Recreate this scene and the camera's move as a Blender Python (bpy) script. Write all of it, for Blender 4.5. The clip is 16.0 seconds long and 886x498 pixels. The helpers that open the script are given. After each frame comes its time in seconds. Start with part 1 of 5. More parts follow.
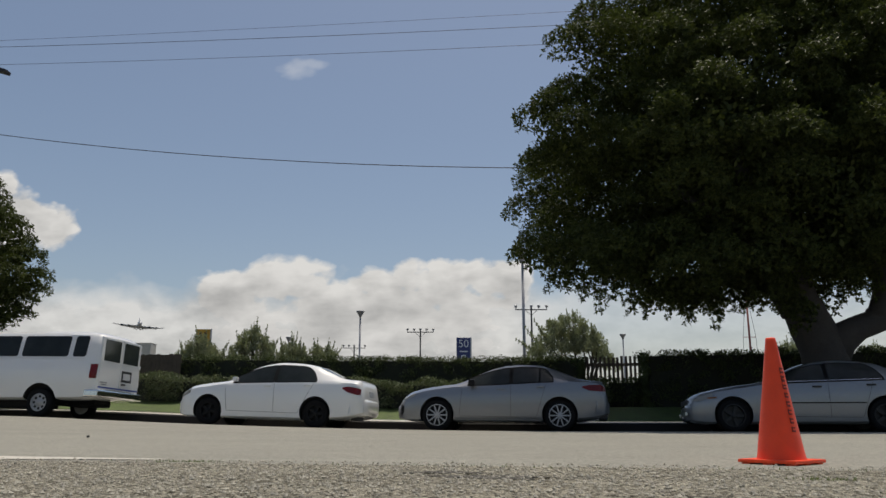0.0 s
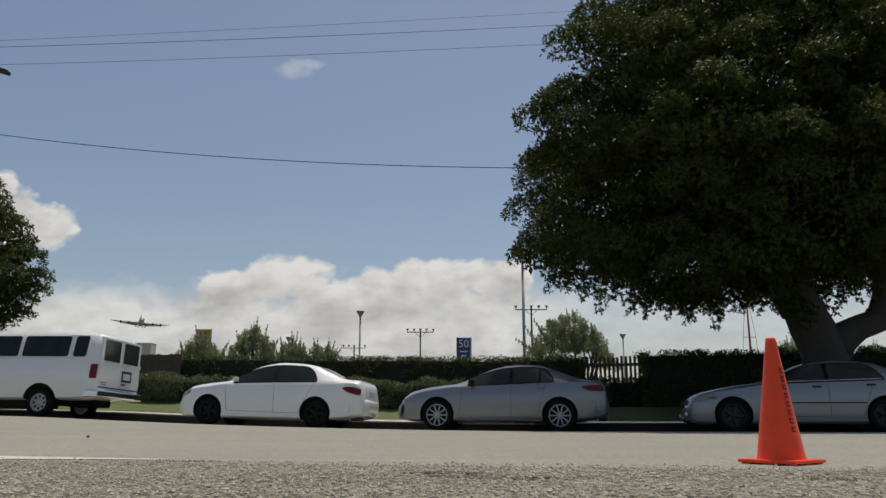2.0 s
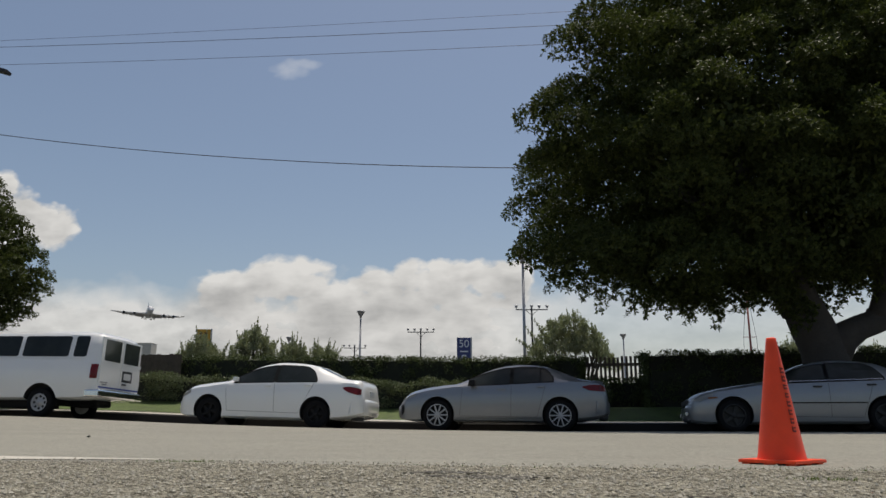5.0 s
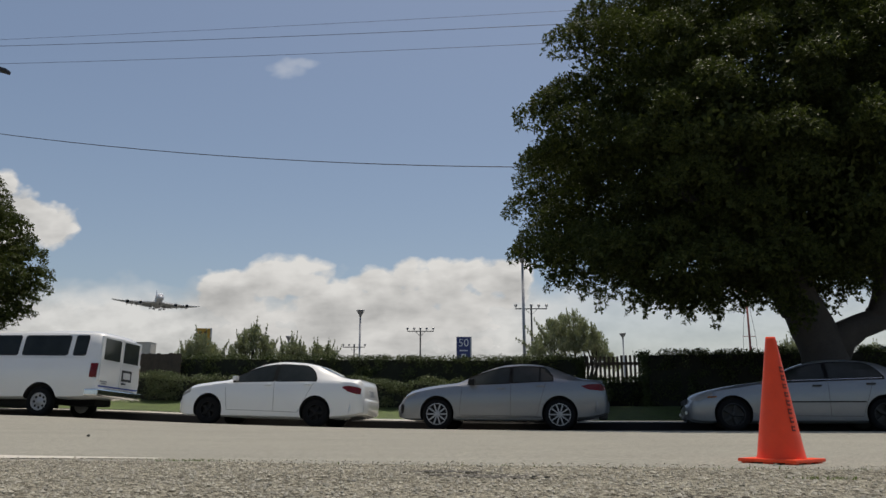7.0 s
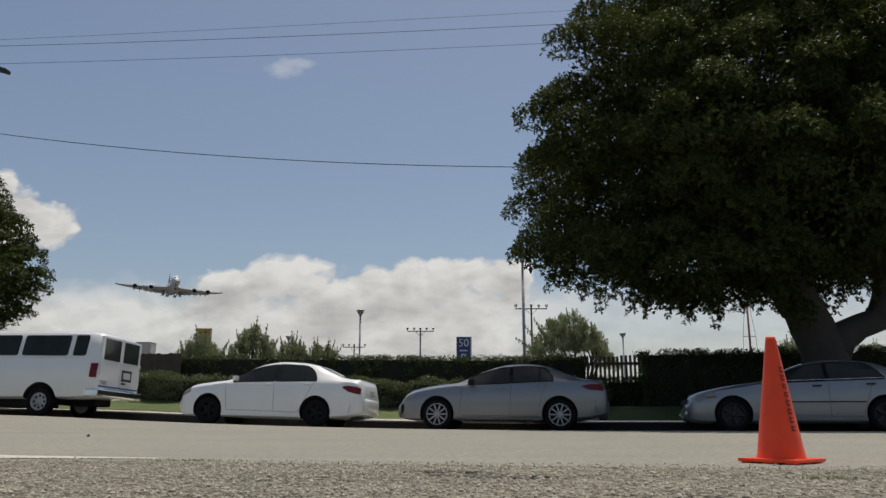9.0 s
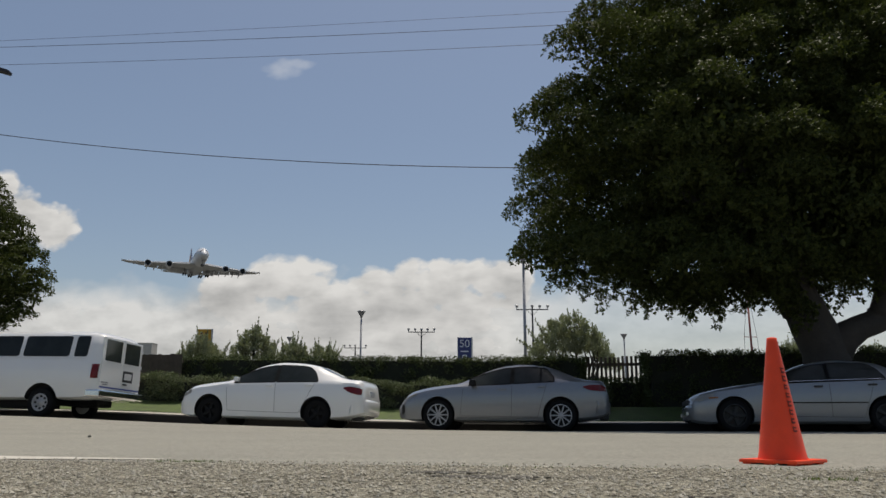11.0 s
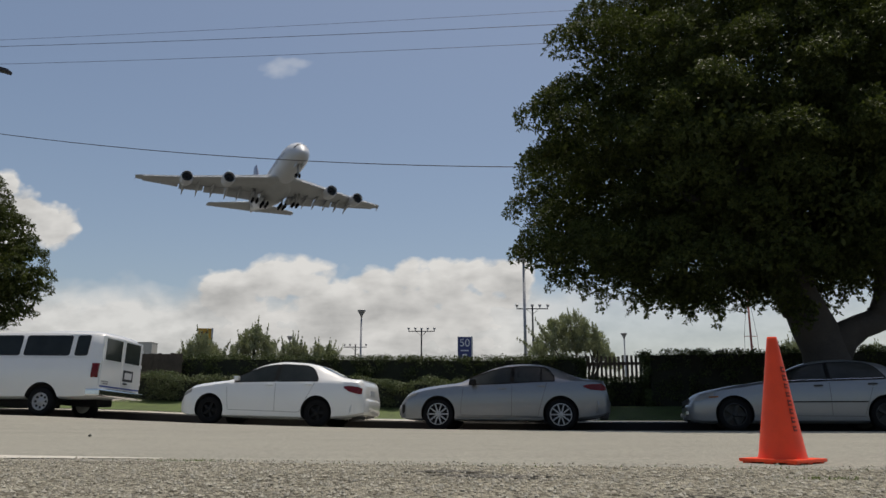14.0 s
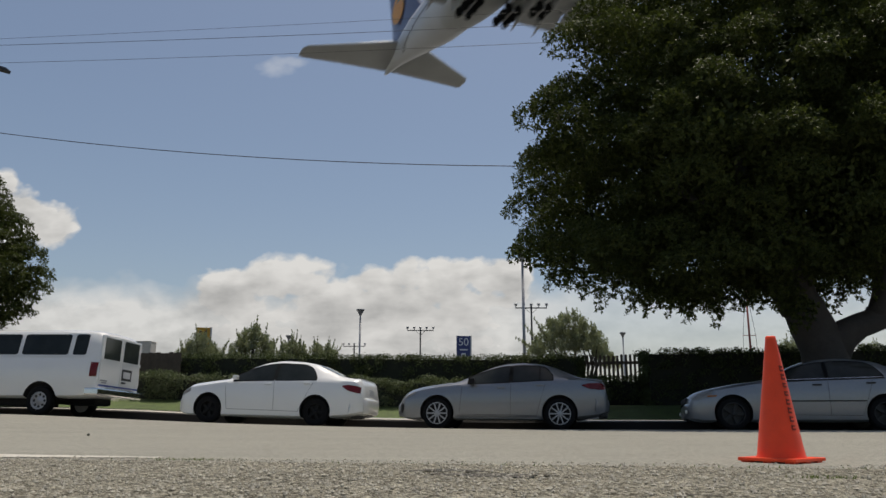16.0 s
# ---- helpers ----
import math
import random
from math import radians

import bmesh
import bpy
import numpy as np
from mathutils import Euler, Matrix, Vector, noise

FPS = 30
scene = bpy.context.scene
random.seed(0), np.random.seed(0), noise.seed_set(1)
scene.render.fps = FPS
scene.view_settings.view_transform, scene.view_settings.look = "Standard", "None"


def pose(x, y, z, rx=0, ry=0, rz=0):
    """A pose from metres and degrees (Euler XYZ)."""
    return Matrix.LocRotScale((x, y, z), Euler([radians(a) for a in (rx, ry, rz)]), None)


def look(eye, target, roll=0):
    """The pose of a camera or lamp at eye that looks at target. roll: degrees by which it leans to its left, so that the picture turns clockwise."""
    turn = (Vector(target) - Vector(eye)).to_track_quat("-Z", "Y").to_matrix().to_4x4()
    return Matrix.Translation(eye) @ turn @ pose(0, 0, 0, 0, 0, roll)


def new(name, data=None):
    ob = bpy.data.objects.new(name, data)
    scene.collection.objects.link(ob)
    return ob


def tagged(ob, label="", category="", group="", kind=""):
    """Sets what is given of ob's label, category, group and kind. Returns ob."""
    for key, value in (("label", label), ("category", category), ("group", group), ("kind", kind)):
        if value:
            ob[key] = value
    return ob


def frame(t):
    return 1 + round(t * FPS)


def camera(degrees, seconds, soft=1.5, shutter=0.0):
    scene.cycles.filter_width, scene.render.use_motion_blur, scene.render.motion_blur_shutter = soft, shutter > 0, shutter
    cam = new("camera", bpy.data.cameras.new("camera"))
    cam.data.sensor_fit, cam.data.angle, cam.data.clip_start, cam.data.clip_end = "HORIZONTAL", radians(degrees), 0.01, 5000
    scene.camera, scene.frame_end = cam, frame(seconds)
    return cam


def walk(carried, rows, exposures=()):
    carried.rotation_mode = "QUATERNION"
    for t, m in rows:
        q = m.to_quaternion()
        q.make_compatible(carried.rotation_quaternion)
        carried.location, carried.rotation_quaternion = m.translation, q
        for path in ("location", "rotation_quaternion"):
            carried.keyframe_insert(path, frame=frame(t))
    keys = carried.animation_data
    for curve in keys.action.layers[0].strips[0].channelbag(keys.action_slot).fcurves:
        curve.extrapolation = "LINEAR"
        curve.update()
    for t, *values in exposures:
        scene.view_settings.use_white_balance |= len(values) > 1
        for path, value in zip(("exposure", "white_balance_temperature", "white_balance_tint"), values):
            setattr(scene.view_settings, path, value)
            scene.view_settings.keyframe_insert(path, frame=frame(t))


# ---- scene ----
# ---------------------------------------------------------------- camera
cam = camera(60.29, 16.0, shutter=0.5)
TILT = 90 + 12.53
# the camera stands on the ground; the tripod trembles by a few hundredths of a degree
TREMBLE = [(0, 0, 0), (4, 0, 0), (6.5, 2, 0), (7, 0, -1.5), (9, 0, -1.5), (11.5, 2, 0), (12, 2, -1.5), (12.5, 2, 0), (13, 0.5, 0), (13.5, 2, -1.5), (14, 2, -1.5), (14.5, 2, 0), (15, 2, -1.5), (15.5, 0, -3), (16, 0, -3)]
walk(cam, [(t, pose(0, 0, 0.25, TILT + 0.0424 * b, 0, 0.0424 * a)) for t, a, b in TREMBLE], exposures=[(0, 0.0, 6900, 10), (16, 0.0, 6900, 10)])

# ---------------------------------------------------------------- world and sun
SUN_ELEVATION, SUN_SIDE = 75.0, 24.0      # degrees; side: to the right of straight ahead
world = bpy.data.worlds.new("sky")
scene.world = world
world.use_nodes = True
sky = world.node_tree.nodes.new("ShaderNodeTexSky")
sky.sky_type, sky.sun_disc = "NISHITA", False
sky.sun_elevation, sky.sun_rotation = radians(SUN_ELEVATION), radians(SUN_SIDE)
sky.air_density, sky.dust_density, sky.ozone_density = 1.0, 1.6, 1.0
world.node_tree.links.new(sky.outputs[0], world.node_tree.nodes["Background"].inputs[0])
world.node_tree.nodes["Background"].inputs[1].default_value = 0.092
sun = new("sun", bpy.data.lights.new("sun", "SUN"))
sun.data.energy, sun.data.angle, sun.data.color = 3.2, radians(0.53), (1.0, 0.95, 0.87)
_e, _s = radians(SUN_ELEVATION), radians(SUN_SIDE)
sun.matrix_world = look((60 * math.sin(_s), 60 * math.cos(_s), 60 * math.tan(_e)), (0, 0, 0))


# ---------------------------------------------------------------- materials
class Nodes:
    """A short hand for shader node trees."""

    def __init__(self, name):
        self.mat = bpy.data.materials.new(name)
        self.mat.use_nodes = True
        self.tree = self.mat.node_tree
        self.bsdf = self.tree.nodes["Principled BSDF"]
        self.out = self.tree.nodes["Material Output"]

    def add(self, kind, **values):
        node = self.tree.nodes.new(kind)
        for key, value in values.items():
            if key == "operation":
                node.operation = value
            else:
                node.inputs[key].default_value = value
        return node

    def link(self, a, b):
        self.tree.links.new(a, b)

    def math(self, op, a, b=0.0, c=None, clamp=False):
        n = self.tree.nodes.new("ShaderNodeMath")
        n.operation, n.use_clamp = op, clamp
        for i, v in enumerate((a, b) if c is None else (a, b, c)):
            if isinstance(v, (int, float)):
                n.inputs[i].default_value = v
            else:
                self.link(v, n.inputs[i])
        return n.outputs[0]

    def mix(self, fac, a, b):
        n = self.tree.nodes.new("ShaderNodeMix")
        n.data_type = "RGBA"
        for i, v in ((0, fac), (6, a), (7, b)):
            if isinstance(v, (int, float)):
                n.inputs[i].default_value = v
            elif isinstance(v, tuple):
                n.inputs[i].default_value = (*v[:3], 1)
            else:
                self.link(v, n.inputs[i])
        return n.outputs[2]

    def coords(self):
        return self.tree.nodes.new("ShaderNodeTexCoord").outputs["Object"]

    def noise(self, scale, detail=4, rough=0.6, vector=None):
        n = self.add("ShaderNodeTexNoise", Scale=scale, Detail=detail, Roughness=rough)
        self.link(vector or self.coords(), n.inputs["Vector"])
        return n.outputs["Fac"]

    def ramp(self, fac, lo, hi):
        n = self.tree.nodes.new("ShaderNodeMapRange")
        n.inputs[1].default_value, n.inputs[2].default_value = lo, hi
        self.link(fac, n.inputs[0])
        return n.outputs[0]

    def bump(self, height, strength, distance=0.02):
        n = self.add("ShaderNodeBump", Strength=strength, Distance=distance)
        self.link(height, n.inputs["Height"])
        self.link(n.outputs[0], self.bsdf.inputs["Normal"])


def shade(c, k):
    return tuple(min(1.0, v * k) for v in c)


def mat(name, col, rough=0.6, metal=0.0, var=0.12, scale=6.0, fine=90.0, bump=0.0, coat=0.0, spec=0.5):
    """A plain surface with variation at two scales, a little uneven gloss and relief."""
    n = Nodes(name)
    big, small = n.noise(scale, 5), n.noise(fine, 3)
    both = n.math("ADD", n.math("MULTIPLY", big, 0.65), n.math("MULTIPLY", small, 0.35))
    n.link(n.mix(n.ramp(both, 0.3, 0.7), shade(col, 1 - var), shade(col, 1 + var)), n.bsdf.inputs["Base Color"])
    n.link(n.math("MULTIPLY_ADD", big, 0.25 * rough, 0.87 * rough), n.bsdf.inputs["Roughness"])
    n.bsdf.inputs["Metallic"].default_value = metal
    n.bsdf.inputs["Coat Weight"].default_value = coat
    n.bsdf.inputs["Coat Roughness"].default_value = 0.06
    n.bsdf.inputs["Specular IOR Level"].default_value = spec
    if bump:
        n.bump(small, bump, 0.01)
    return n.mat


def asphalt(name, dark, light, stone, relief, low=0.28, high=0.82):
    """Worn asphalt: pale stones in a darker binder, patches and stains."""
    n = Nodes(name)
    at = n.coords()
    v = n.tree.nodes.new("ShaderNodeTexVoronoi")
    v.inputs["Scale"].default_value = stone
    n.link(at, v.inputs["Vector"])
    patches, grain = n.noise(0.35, 6, 0.65, at), n.noise(stone * 1.7, 3, 0.7, at)
    streak = n.tree.nodes.new("ShaderNodeMapping")
    streak.inputs["Scale"].default_value = (0.12, 1.6, 1)
    n.link(at, streak.inputs["Vector"])
    bands = n.noise(1.0, 5, 0.6, streak.outputs[0])
    cell = n.add("ShaderNodeSeparateColor")
    n.link(v.outputs["Color"], cell.inputs[0])
    tone = n.math("ADD", n.math("MULTIPLY", cell.outputs[0], 0.42), n.math("MULTIPLY", patches, 0.30))
    tone = n.math("ADD", tone, n.math("MULTIPLY", bands, 0.22))
    tone = n.math("ADD", tone, n.math("MULTIPLY", grain, 0.2))
    n.link(n.mix(n.ramp(tone, low, high), dark, light), n.bsdf.inputs["Base Color"])
    n.bsdf.inputs["Roughness"].default_value = 0.85
    n.bsdf.inputs["Specular IOR Level"].default_value = 0.145
    n.bump(n.math("SUBTRACT", grain, v.outputs["Distance"]), relief, 0.02)
    return n.mat


def foliage(name, dark, light, gloss=0.45, sheer=0.25, spec=0.14):
    """Leaves that differ one by one and let some light through."""
    n = Nodes(name)
    geo = n.tree.nodes.new("ShaderNodeNewGeometry")
    big = n.noise(0.7, 4)
    k = n.math("ADD", n.math("MULTIPLY", geo.outputs["Random Per Island"], 0.6), n.math("MULTIPLY", big, 0.4))
    col = n.mix(n.ramp(k, 0.1, 0.9), dark, light)
    n.link(col, n.bsdf.inputs["Base Color"])
    n.bsdf.inputs["Roughness"].default_value = gloss
    n.bsdf.inputs["Specular IOR Level"].default_value = spec
    back = n.tree.nodes.new("ShaderNodeBsdfTranslucent")
    n.link(n.mix(0.5, col, (0.16, 0.22, 0.03)), back.inputs[0])
    both = n.add("ShaderNodeMixShader")
    both.inputs[0].default_value = sheer
    n.link(n.bsdf.outputs[0], both.inputs[1])
    n.link(back.outputs[0], both.inputs[2])
    n.link(both.outputs[0], n.out.inputs[0])
    return n.mat


M_ROAD = asphalt("road asphalt", (0.195, 0.189, 0.164), (0.37, 0.356, 0.302), 55, 0.45)
M_SHOULDER = asphalt("coarse asphalt", (0.07, 0.062, 0.044), (0.47, 0.438, 0.345), 62, 0.9, 0.34, 0.78)
M_GRIT = mat("pale grit", (0.42, 0.39, 0.32), 0.85, var=0.5, scale=9, fine=40)
M_TAR = asphalt("tar patch", (0.06, 0.055, 0.048), (0.24, 0.225, 0.19), 70, 0.9)
M_CONCRETE = mat("concrete", (0.42, 0.39, 0.34), 0.85, var=0.18, scale=1.5, fine=40, bump=0.2)
# dirty red kerb; the shade on its face is put into this near-black
M_KERB = mat("shaded dirty red kerb", (0.011, 0.009, 0.009), 0.85, var=0.25, scale=1.2, fine=30, bump=0.3)
M_GRASS = mat("lawn", (0.075, 0.11, 0.026), 0.8, var=0.4, scale=3, fine=60, bump=0.6)
M_BLADE = foliage("grass blades", (0.05, 0.085, 0.015), (0.12, 0.17, 0.04), 0.5, 0.3)
M_EARTH = mat("dry soil", (0.085, 0.084, 0.074), 0.9, var=0.3, scale=0.5, fine=20, bump=0.3)
M_HEDGE = foliage("hedge leaves", (0.034, 0.046, 0.02), (0.10, 0.12, 0.05), 0.5, 0.15)
M_HEDGE_LOW = foliage("low hedge leaves", (0.055, 0.07, 0.036), (0.185, 0.205, 0.115), 0.5, 0.2)
M_HEDGE_CORE = mat("dark hedge filler", (0.02, 0.022, 0.014), 0.9, var=0.4, scale=6, fine=40)
M_FICUS = foliage("ficus leaves", (0.014, 0.021, 0.008), (0.085, 0.10, 0.03), 0.5, 0.2, 0.11)
M_OLIVE = foliage("olive bush leaves", (0.22, 0.23, 0.15), (0.42, 0.43, 0.29), 0.6, 0.5)
M_BARK = mat("grey bark", (0.05, 0.044, 0.04), 0.9, var=0.35, scale=3, fine=25, bump=0.8)
M_DARKWOOD = mat("dark brown boards", (0.10, 0.075, 0.058), 0.85, var=0.4, scale=4, fine=50, bump=0.3)
M_WOOD = mat("weathered fence wood", (0.13, 0.10, 0.08), 0.8, var=0.35, scale=4, fine=50, bump=0.3)
M_GALV = mat("galvanised steel", (0.33, 0.33, 0.34), 0.5, 0.6, var=0.2)
M_DARKSTEEL = mat("dark painted steel", (0.035, 0.035, 0.04), 0.5, 0.3, var=0.2)
M_WIRE = mat("cable sheath", (0.02, 0.02, 0.022), 0.6)
M_WHITELINE = mat("worn road paint", (0.52, 0.485, 0.42), 0.8, var=0.25, scale=5, fine=40, bump=0.2)
M_ORANGE = mat("orange cone vinyl", (0.94, 0.072, 0.016), 0.42, var=0.08, scale=10, fine=120, spec=0.4)
M_BLACK = mat("faded lettering", (0.22, 0.03, 0.02), 0.7)


# ---------------------------------------------------------------- mesh tools
def link_mesh(name, bm, material, smooth=False):
    me = bpy.data.meshes.new(name)
    bm.to_mesh(me)
    bm.free()
    for p in me.polygons:
        p.use_smooth = smooth
    for m in material if isinstance(material, (list, tuple)) else (material,):
        me.materials.append(m)
    return new(name, me)


def part(name, bm, material, parent, label="", smooth=False):
    ob = link_mesh(name, bm, material, smooth)
    ob.parent = parent
    if label:
        ob["label"] = label
    return ob


def raw(name, verts, faces, material, parent=None, smooth=False):
    me = bpy.data.meshes.new(name)
    me.from_pydata([tuple(v) for v in verts], [], [tuple(f) for f in faces])
    me.materials.append(material)
    if smooth:
        me.polygons.foreach_set("use_smooth", [True] * len(me.polygons))
    ob = new(name, me)
    ob.parent = parent
    return ob


def empty(name, m, label, category, group="", kind=""):
    ob = new(name)
    ob.matrix_basis = m
    return tagged(ob, label, category, group, kind)


def box(bm, x0, x1, y0, y1, z0, z1, bevel=0.0, m=None):
    made = bmesh.ops.create_cube(bm, size=1)["verts"]
    for v in made:
        v.co = Vector((x0 + (v.co.x + 0.5) * (x1 - x0), y0 + (v.co.y + 0.5) * (y1 - y0), z0 + (v.co.z + 0.5) * (z1 - z0)))
    if bevel:
        edges = list({e for v in made for e in v.link_edges})
        made = list({v for f in bmesh.ops.bevel(bm, geom=edges, offset=bevel, segments=2, affect="EDGES", profile=0.7)["faces"] for v in f.verts} | {v for v in made if v.is_valid})
    if m is not None:
        for v in made:
            v.co = m @ v.co
    return bm


def tube(bm, points, radii, sides=10, caps=True):
    """A round tube through points, with a radius at each."""
    rings = []
    pts = [Vector(p) for p in points]
    if isinstance(radii, (int, float)):
        radii = [radii] * len(pts)
    side = None
    for i, p in enumerate(pts):
        d = (pts[min(i + 1, len(pts) - 1)] - pts[max(i - 1, 0)]).normalized()
        if side is None:
            side = d.cross(Vector((0, 0, 1)) if abs(d.z) < 0.9 else Vector((1, 0, 0))).normalized()
        side = (side - d * side.dot(d)).normalized()
        up = d.cross(side)
        rings.append([bm.verts.new(p + radii[i] * (side * math.cos(a) + up * math.sin(a))) for a in (2 * math.pi * k / sides for k in range(sides))])
    for a, b in zip(rings, rings[1:]):
        for k in range(sides):
            bm.faces.new((a[k], a[(k + 1) % sides], b[(k + 1) % sides], b[k]))
    if caps:
        bm.faces.new(rings[0][::-1])
        bm.faces.new(rings[-1])
    return bm


def lathe(bm, profile, sides=32, m=None, caps=True):
    """Turns (radius, height) pairs round the z axis."""
    rings = []
    for r, z in profile:
        rings.append([bm.verts.new((r * math.cos(2 * math.pi * k / sides), r * math.sin(2 * math.pi * k / sides), z)) for k in range(sides)])
    for a, b in zip(rings, rings[1:]):
        for k in range(sides):
            bm.faces.new((a[k], a[(k + 1) % sides], b[(k + 1) % sides], b[k]))
    if caps:
        bm.faces.new(rings[0][::-1])
        bm.faces.new(rings[-1])
    if m is not None:
        for ring in rings:
            for v in ring:
                v.co = m @ v.co
    return bm


def loft(bm, rings, closed=True):
    made = [[bm.verts.new(p) for p in r] for r in rings]
    k = len(made[0])
    for a, b in zip(made, made[1:]):
        for i in range(k if closed else k - 1):
            bm.faces.new((a[i], a[(i + 1) % k], b[(i + 1) % k], b[i]))
    bm.faces.new(made[0][::-1])
    bm.faces.new(made[-1])
    bmesh.ops.recalc_face_normals(bm, faces=bm.faces)
    return bm


def leaf_cloud(name, centres, radii, counts, size, material, parent, rng, shell=0.55, flat=0.85, droop=0.25):
    """Many small pointed leaves round clump centres, in one mesh."""
    c = np.repeat(np.asarray(centres, float), counts, axis=0)
    r = np.repeat(np.asarray(radii, float).reshape(len(counts), -1), counts, axis=0)
    n = len(c)
    d = rng.normal(size=(n, 3))
    d /= np.linalg.norm(d, axis=1)[:, None]
    at = c + d * r * (shell + (1 - shell) * rng.random((n, 1)) ** 0.6)
    face = d * flat + rng.normal(size=(n, 3)) * 0.7
    face /= np.linalg.norm(face, axis=1)[:, None]
    along = np.cross(face, rng.normal(size=(n, 3)))
    along /= np.linalg.norm(along, axis=1)[:, None]
    along[:, 2] -= droop
    wide = np.cross(along, face)
    s = size * (0.6 + 0.8 * rng.random((n, 1)))
    v = np.stack([at - along * s * 0.5, at + wide * s * 0.24 + face * s * 0.05, at + along * s * 0.55, at - wide * s * 0.24 + face * s * 0.05], axis=1).reshape(-1, 3)
    me = bpy.data.meshes.new(name)
    me.vertices.add(4 * n)
    me.vertices.foreach_set("co", v.ravel())
    me.loops.add(4 * n)
    me.loops.foreach_set("vertex_index", np.arange(4 * n))
    me.polygons.add(n)
    me.polygons.foreach_set("loop_start", np.arange(n) * 4)
    me.materials.append(material)
    me.update()
    me.validate()
    ob = new(name, me)
    ob.parent = parent
    return ob


# ---------------------------------------------------------------- plan of the street
STREET = 10.8                       # degrees by which the street's line turns from the picture's plane
CU, SU = math.cos(radians(STREET)), math.sin(radians(STREET))


def plan(u, v):
    """From along (u) and across (v) the street to the world's x and y."""
    return u * CU + v * SU, -u * SU + v * CU


def ease(a, b, x):
    t = min(1.0, max(0.0, (x - a) / (b - a)))
    return t * t * (3 - 2 * t)


def rise(u):
    """The street climbs gently to the left."""
    m = max(0.0, -u - 0.5)
    if m < 11:
        return 0.002 * m * m
    n = min(m, 15.0) - 11
    return 0.242 + 0.044 * n - 0.0044 * n * n + 0.0088 * (min(m, 40.0) - min(m, 15.0))


KERB = 18.45


def ground_height(u, v):
    z = rise(u) * ease(5.0, 15.0, v)
    if v <= KERB:
        z -= 0.08 * ease(15.9, 18.3, v)
    if v > KERB:
        z += 0.14
        z += 0.40 * ease(KERB + 1.0, KERB + 3.2, v)
    return z


def street_pose(u, v, z=None, turn=0.0, lean=0.0):
    x, y = plan(u, v)
    return pose(x, y, ground_height(u, v) if z is None else z, 0, lean, turn - STREET)
# ---------------------------------------------------------------- ground
def strip(name, us, vs, material, label, category, lift=0.0, wobble=0.0, seed=3):
    """A sheet over a grid of the street's plan, following its heights."""
    rng = random.Random(seed)
    verts, faces = [], []
    for v in vs:
        for u in us:
            x, y = plan(u, v)
            verts.append((x, y, ground_height(u, v) + lift + wobble * (rng.random() - 0.5)))
    n = len(us)
    for j in range(len(vs) - 1):
        for i in range(n - 1):
            faces.append((j * n + i, j * n + i + 1, (j + 1) * n + i + 1, (j + 1) * n + i))
    return tagged(raw(name, verts, faces, material, smooth=True), label, category, kind="structure")


LONG = [-3000, -900, -300, -120, -70] + [u * 1.0 for u in range(-45, 41)] + [70, 120, 300, 900, 3000]
strip("road", LONG, [4.2 + 0.4 * i for i in range(35)] + [KERB - 0.001], M_ROAD, "pale worn asphalt road in full sun", "road")
strip("shoulder", [-3000, -300, -60, -20, -12, -8, -6] + [-4.6 + 0.028 * i for i in range(280)] + [4, 6, 9, 20, 60, 300, 3000], [-8, -2, 0, 1, 1.6] + [1.9 + 0.0275 * i for i in range(84)] + [4.199], M_SHOULDER, "coarse cracked asphalt shoulder with loose grit", "ground", wobble=0.009)
strip("ground", LONG, [-3000, -900, -300, -80, -20, -8], M_EARTH, "flat dry ground reaching the horizon", "ground")
strip("pavement", LONG, [KERB + 0.16, KERB + 0.6, KERB + 1.0, KERB + 1.3], M_CONCRETE, "pale concrete pavement beside the kerb", "pavement")
strip("lawn", LONG, [KERB + 1.3, KERB + 1.7, KERB + 2.1, KERB + 2.6, KERB + 3.2, KERB + 4, KERB + 8], M_GRASS, "short green lawn strip before the hedge", "lawn", lift=0.012)
strip("ground", LONG, [KERB + 8, 40, 80, 200, 600, 1500, 4000], M_EARTH, "flat dry ground reaching the horizon", "ground")


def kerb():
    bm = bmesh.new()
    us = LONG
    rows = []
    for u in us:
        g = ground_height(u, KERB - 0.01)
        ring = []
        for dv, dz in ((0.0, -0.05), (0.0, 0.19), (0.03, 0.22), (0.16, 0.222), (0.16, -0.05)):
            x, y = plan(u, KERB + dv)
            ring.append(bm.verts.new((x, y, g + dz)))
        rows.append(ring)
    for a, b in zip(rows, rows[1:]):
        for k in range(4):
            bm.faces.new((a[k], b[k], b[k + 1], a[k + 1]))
    tagged(link_mesh("kerb", bm, M_KERB), "concrete kerb along the street, its shade put into the dark colour", "kerb", kind="structure")


kerb()


def road_line():
    bm = bmesh.new()
    prev = None
    rng = random.Random(8)
    for i in range(52):
        u = -9 + i * 0.125
        w = (0.03 + 0.11 * min(3.4, -2.55 - u)) * (0.93 + 0.14 * rng.random())
        pair = []
        for dv in (-w, w):
            x, y = plan(u, 4.46 + dv)
            pair.append(bm.verts.new((x, y, ground_height(u, 4.52) + 0.006)))
        if prev:
            bm.faces.new((prev[0], pair[0], pair[1], prev[1]))
        prev = pair
    tagged(link_mesh("road_marking", bm, M_WHITELINE), "worn pale strip along the road's edge", "road marking", kind="structure")


road_line()


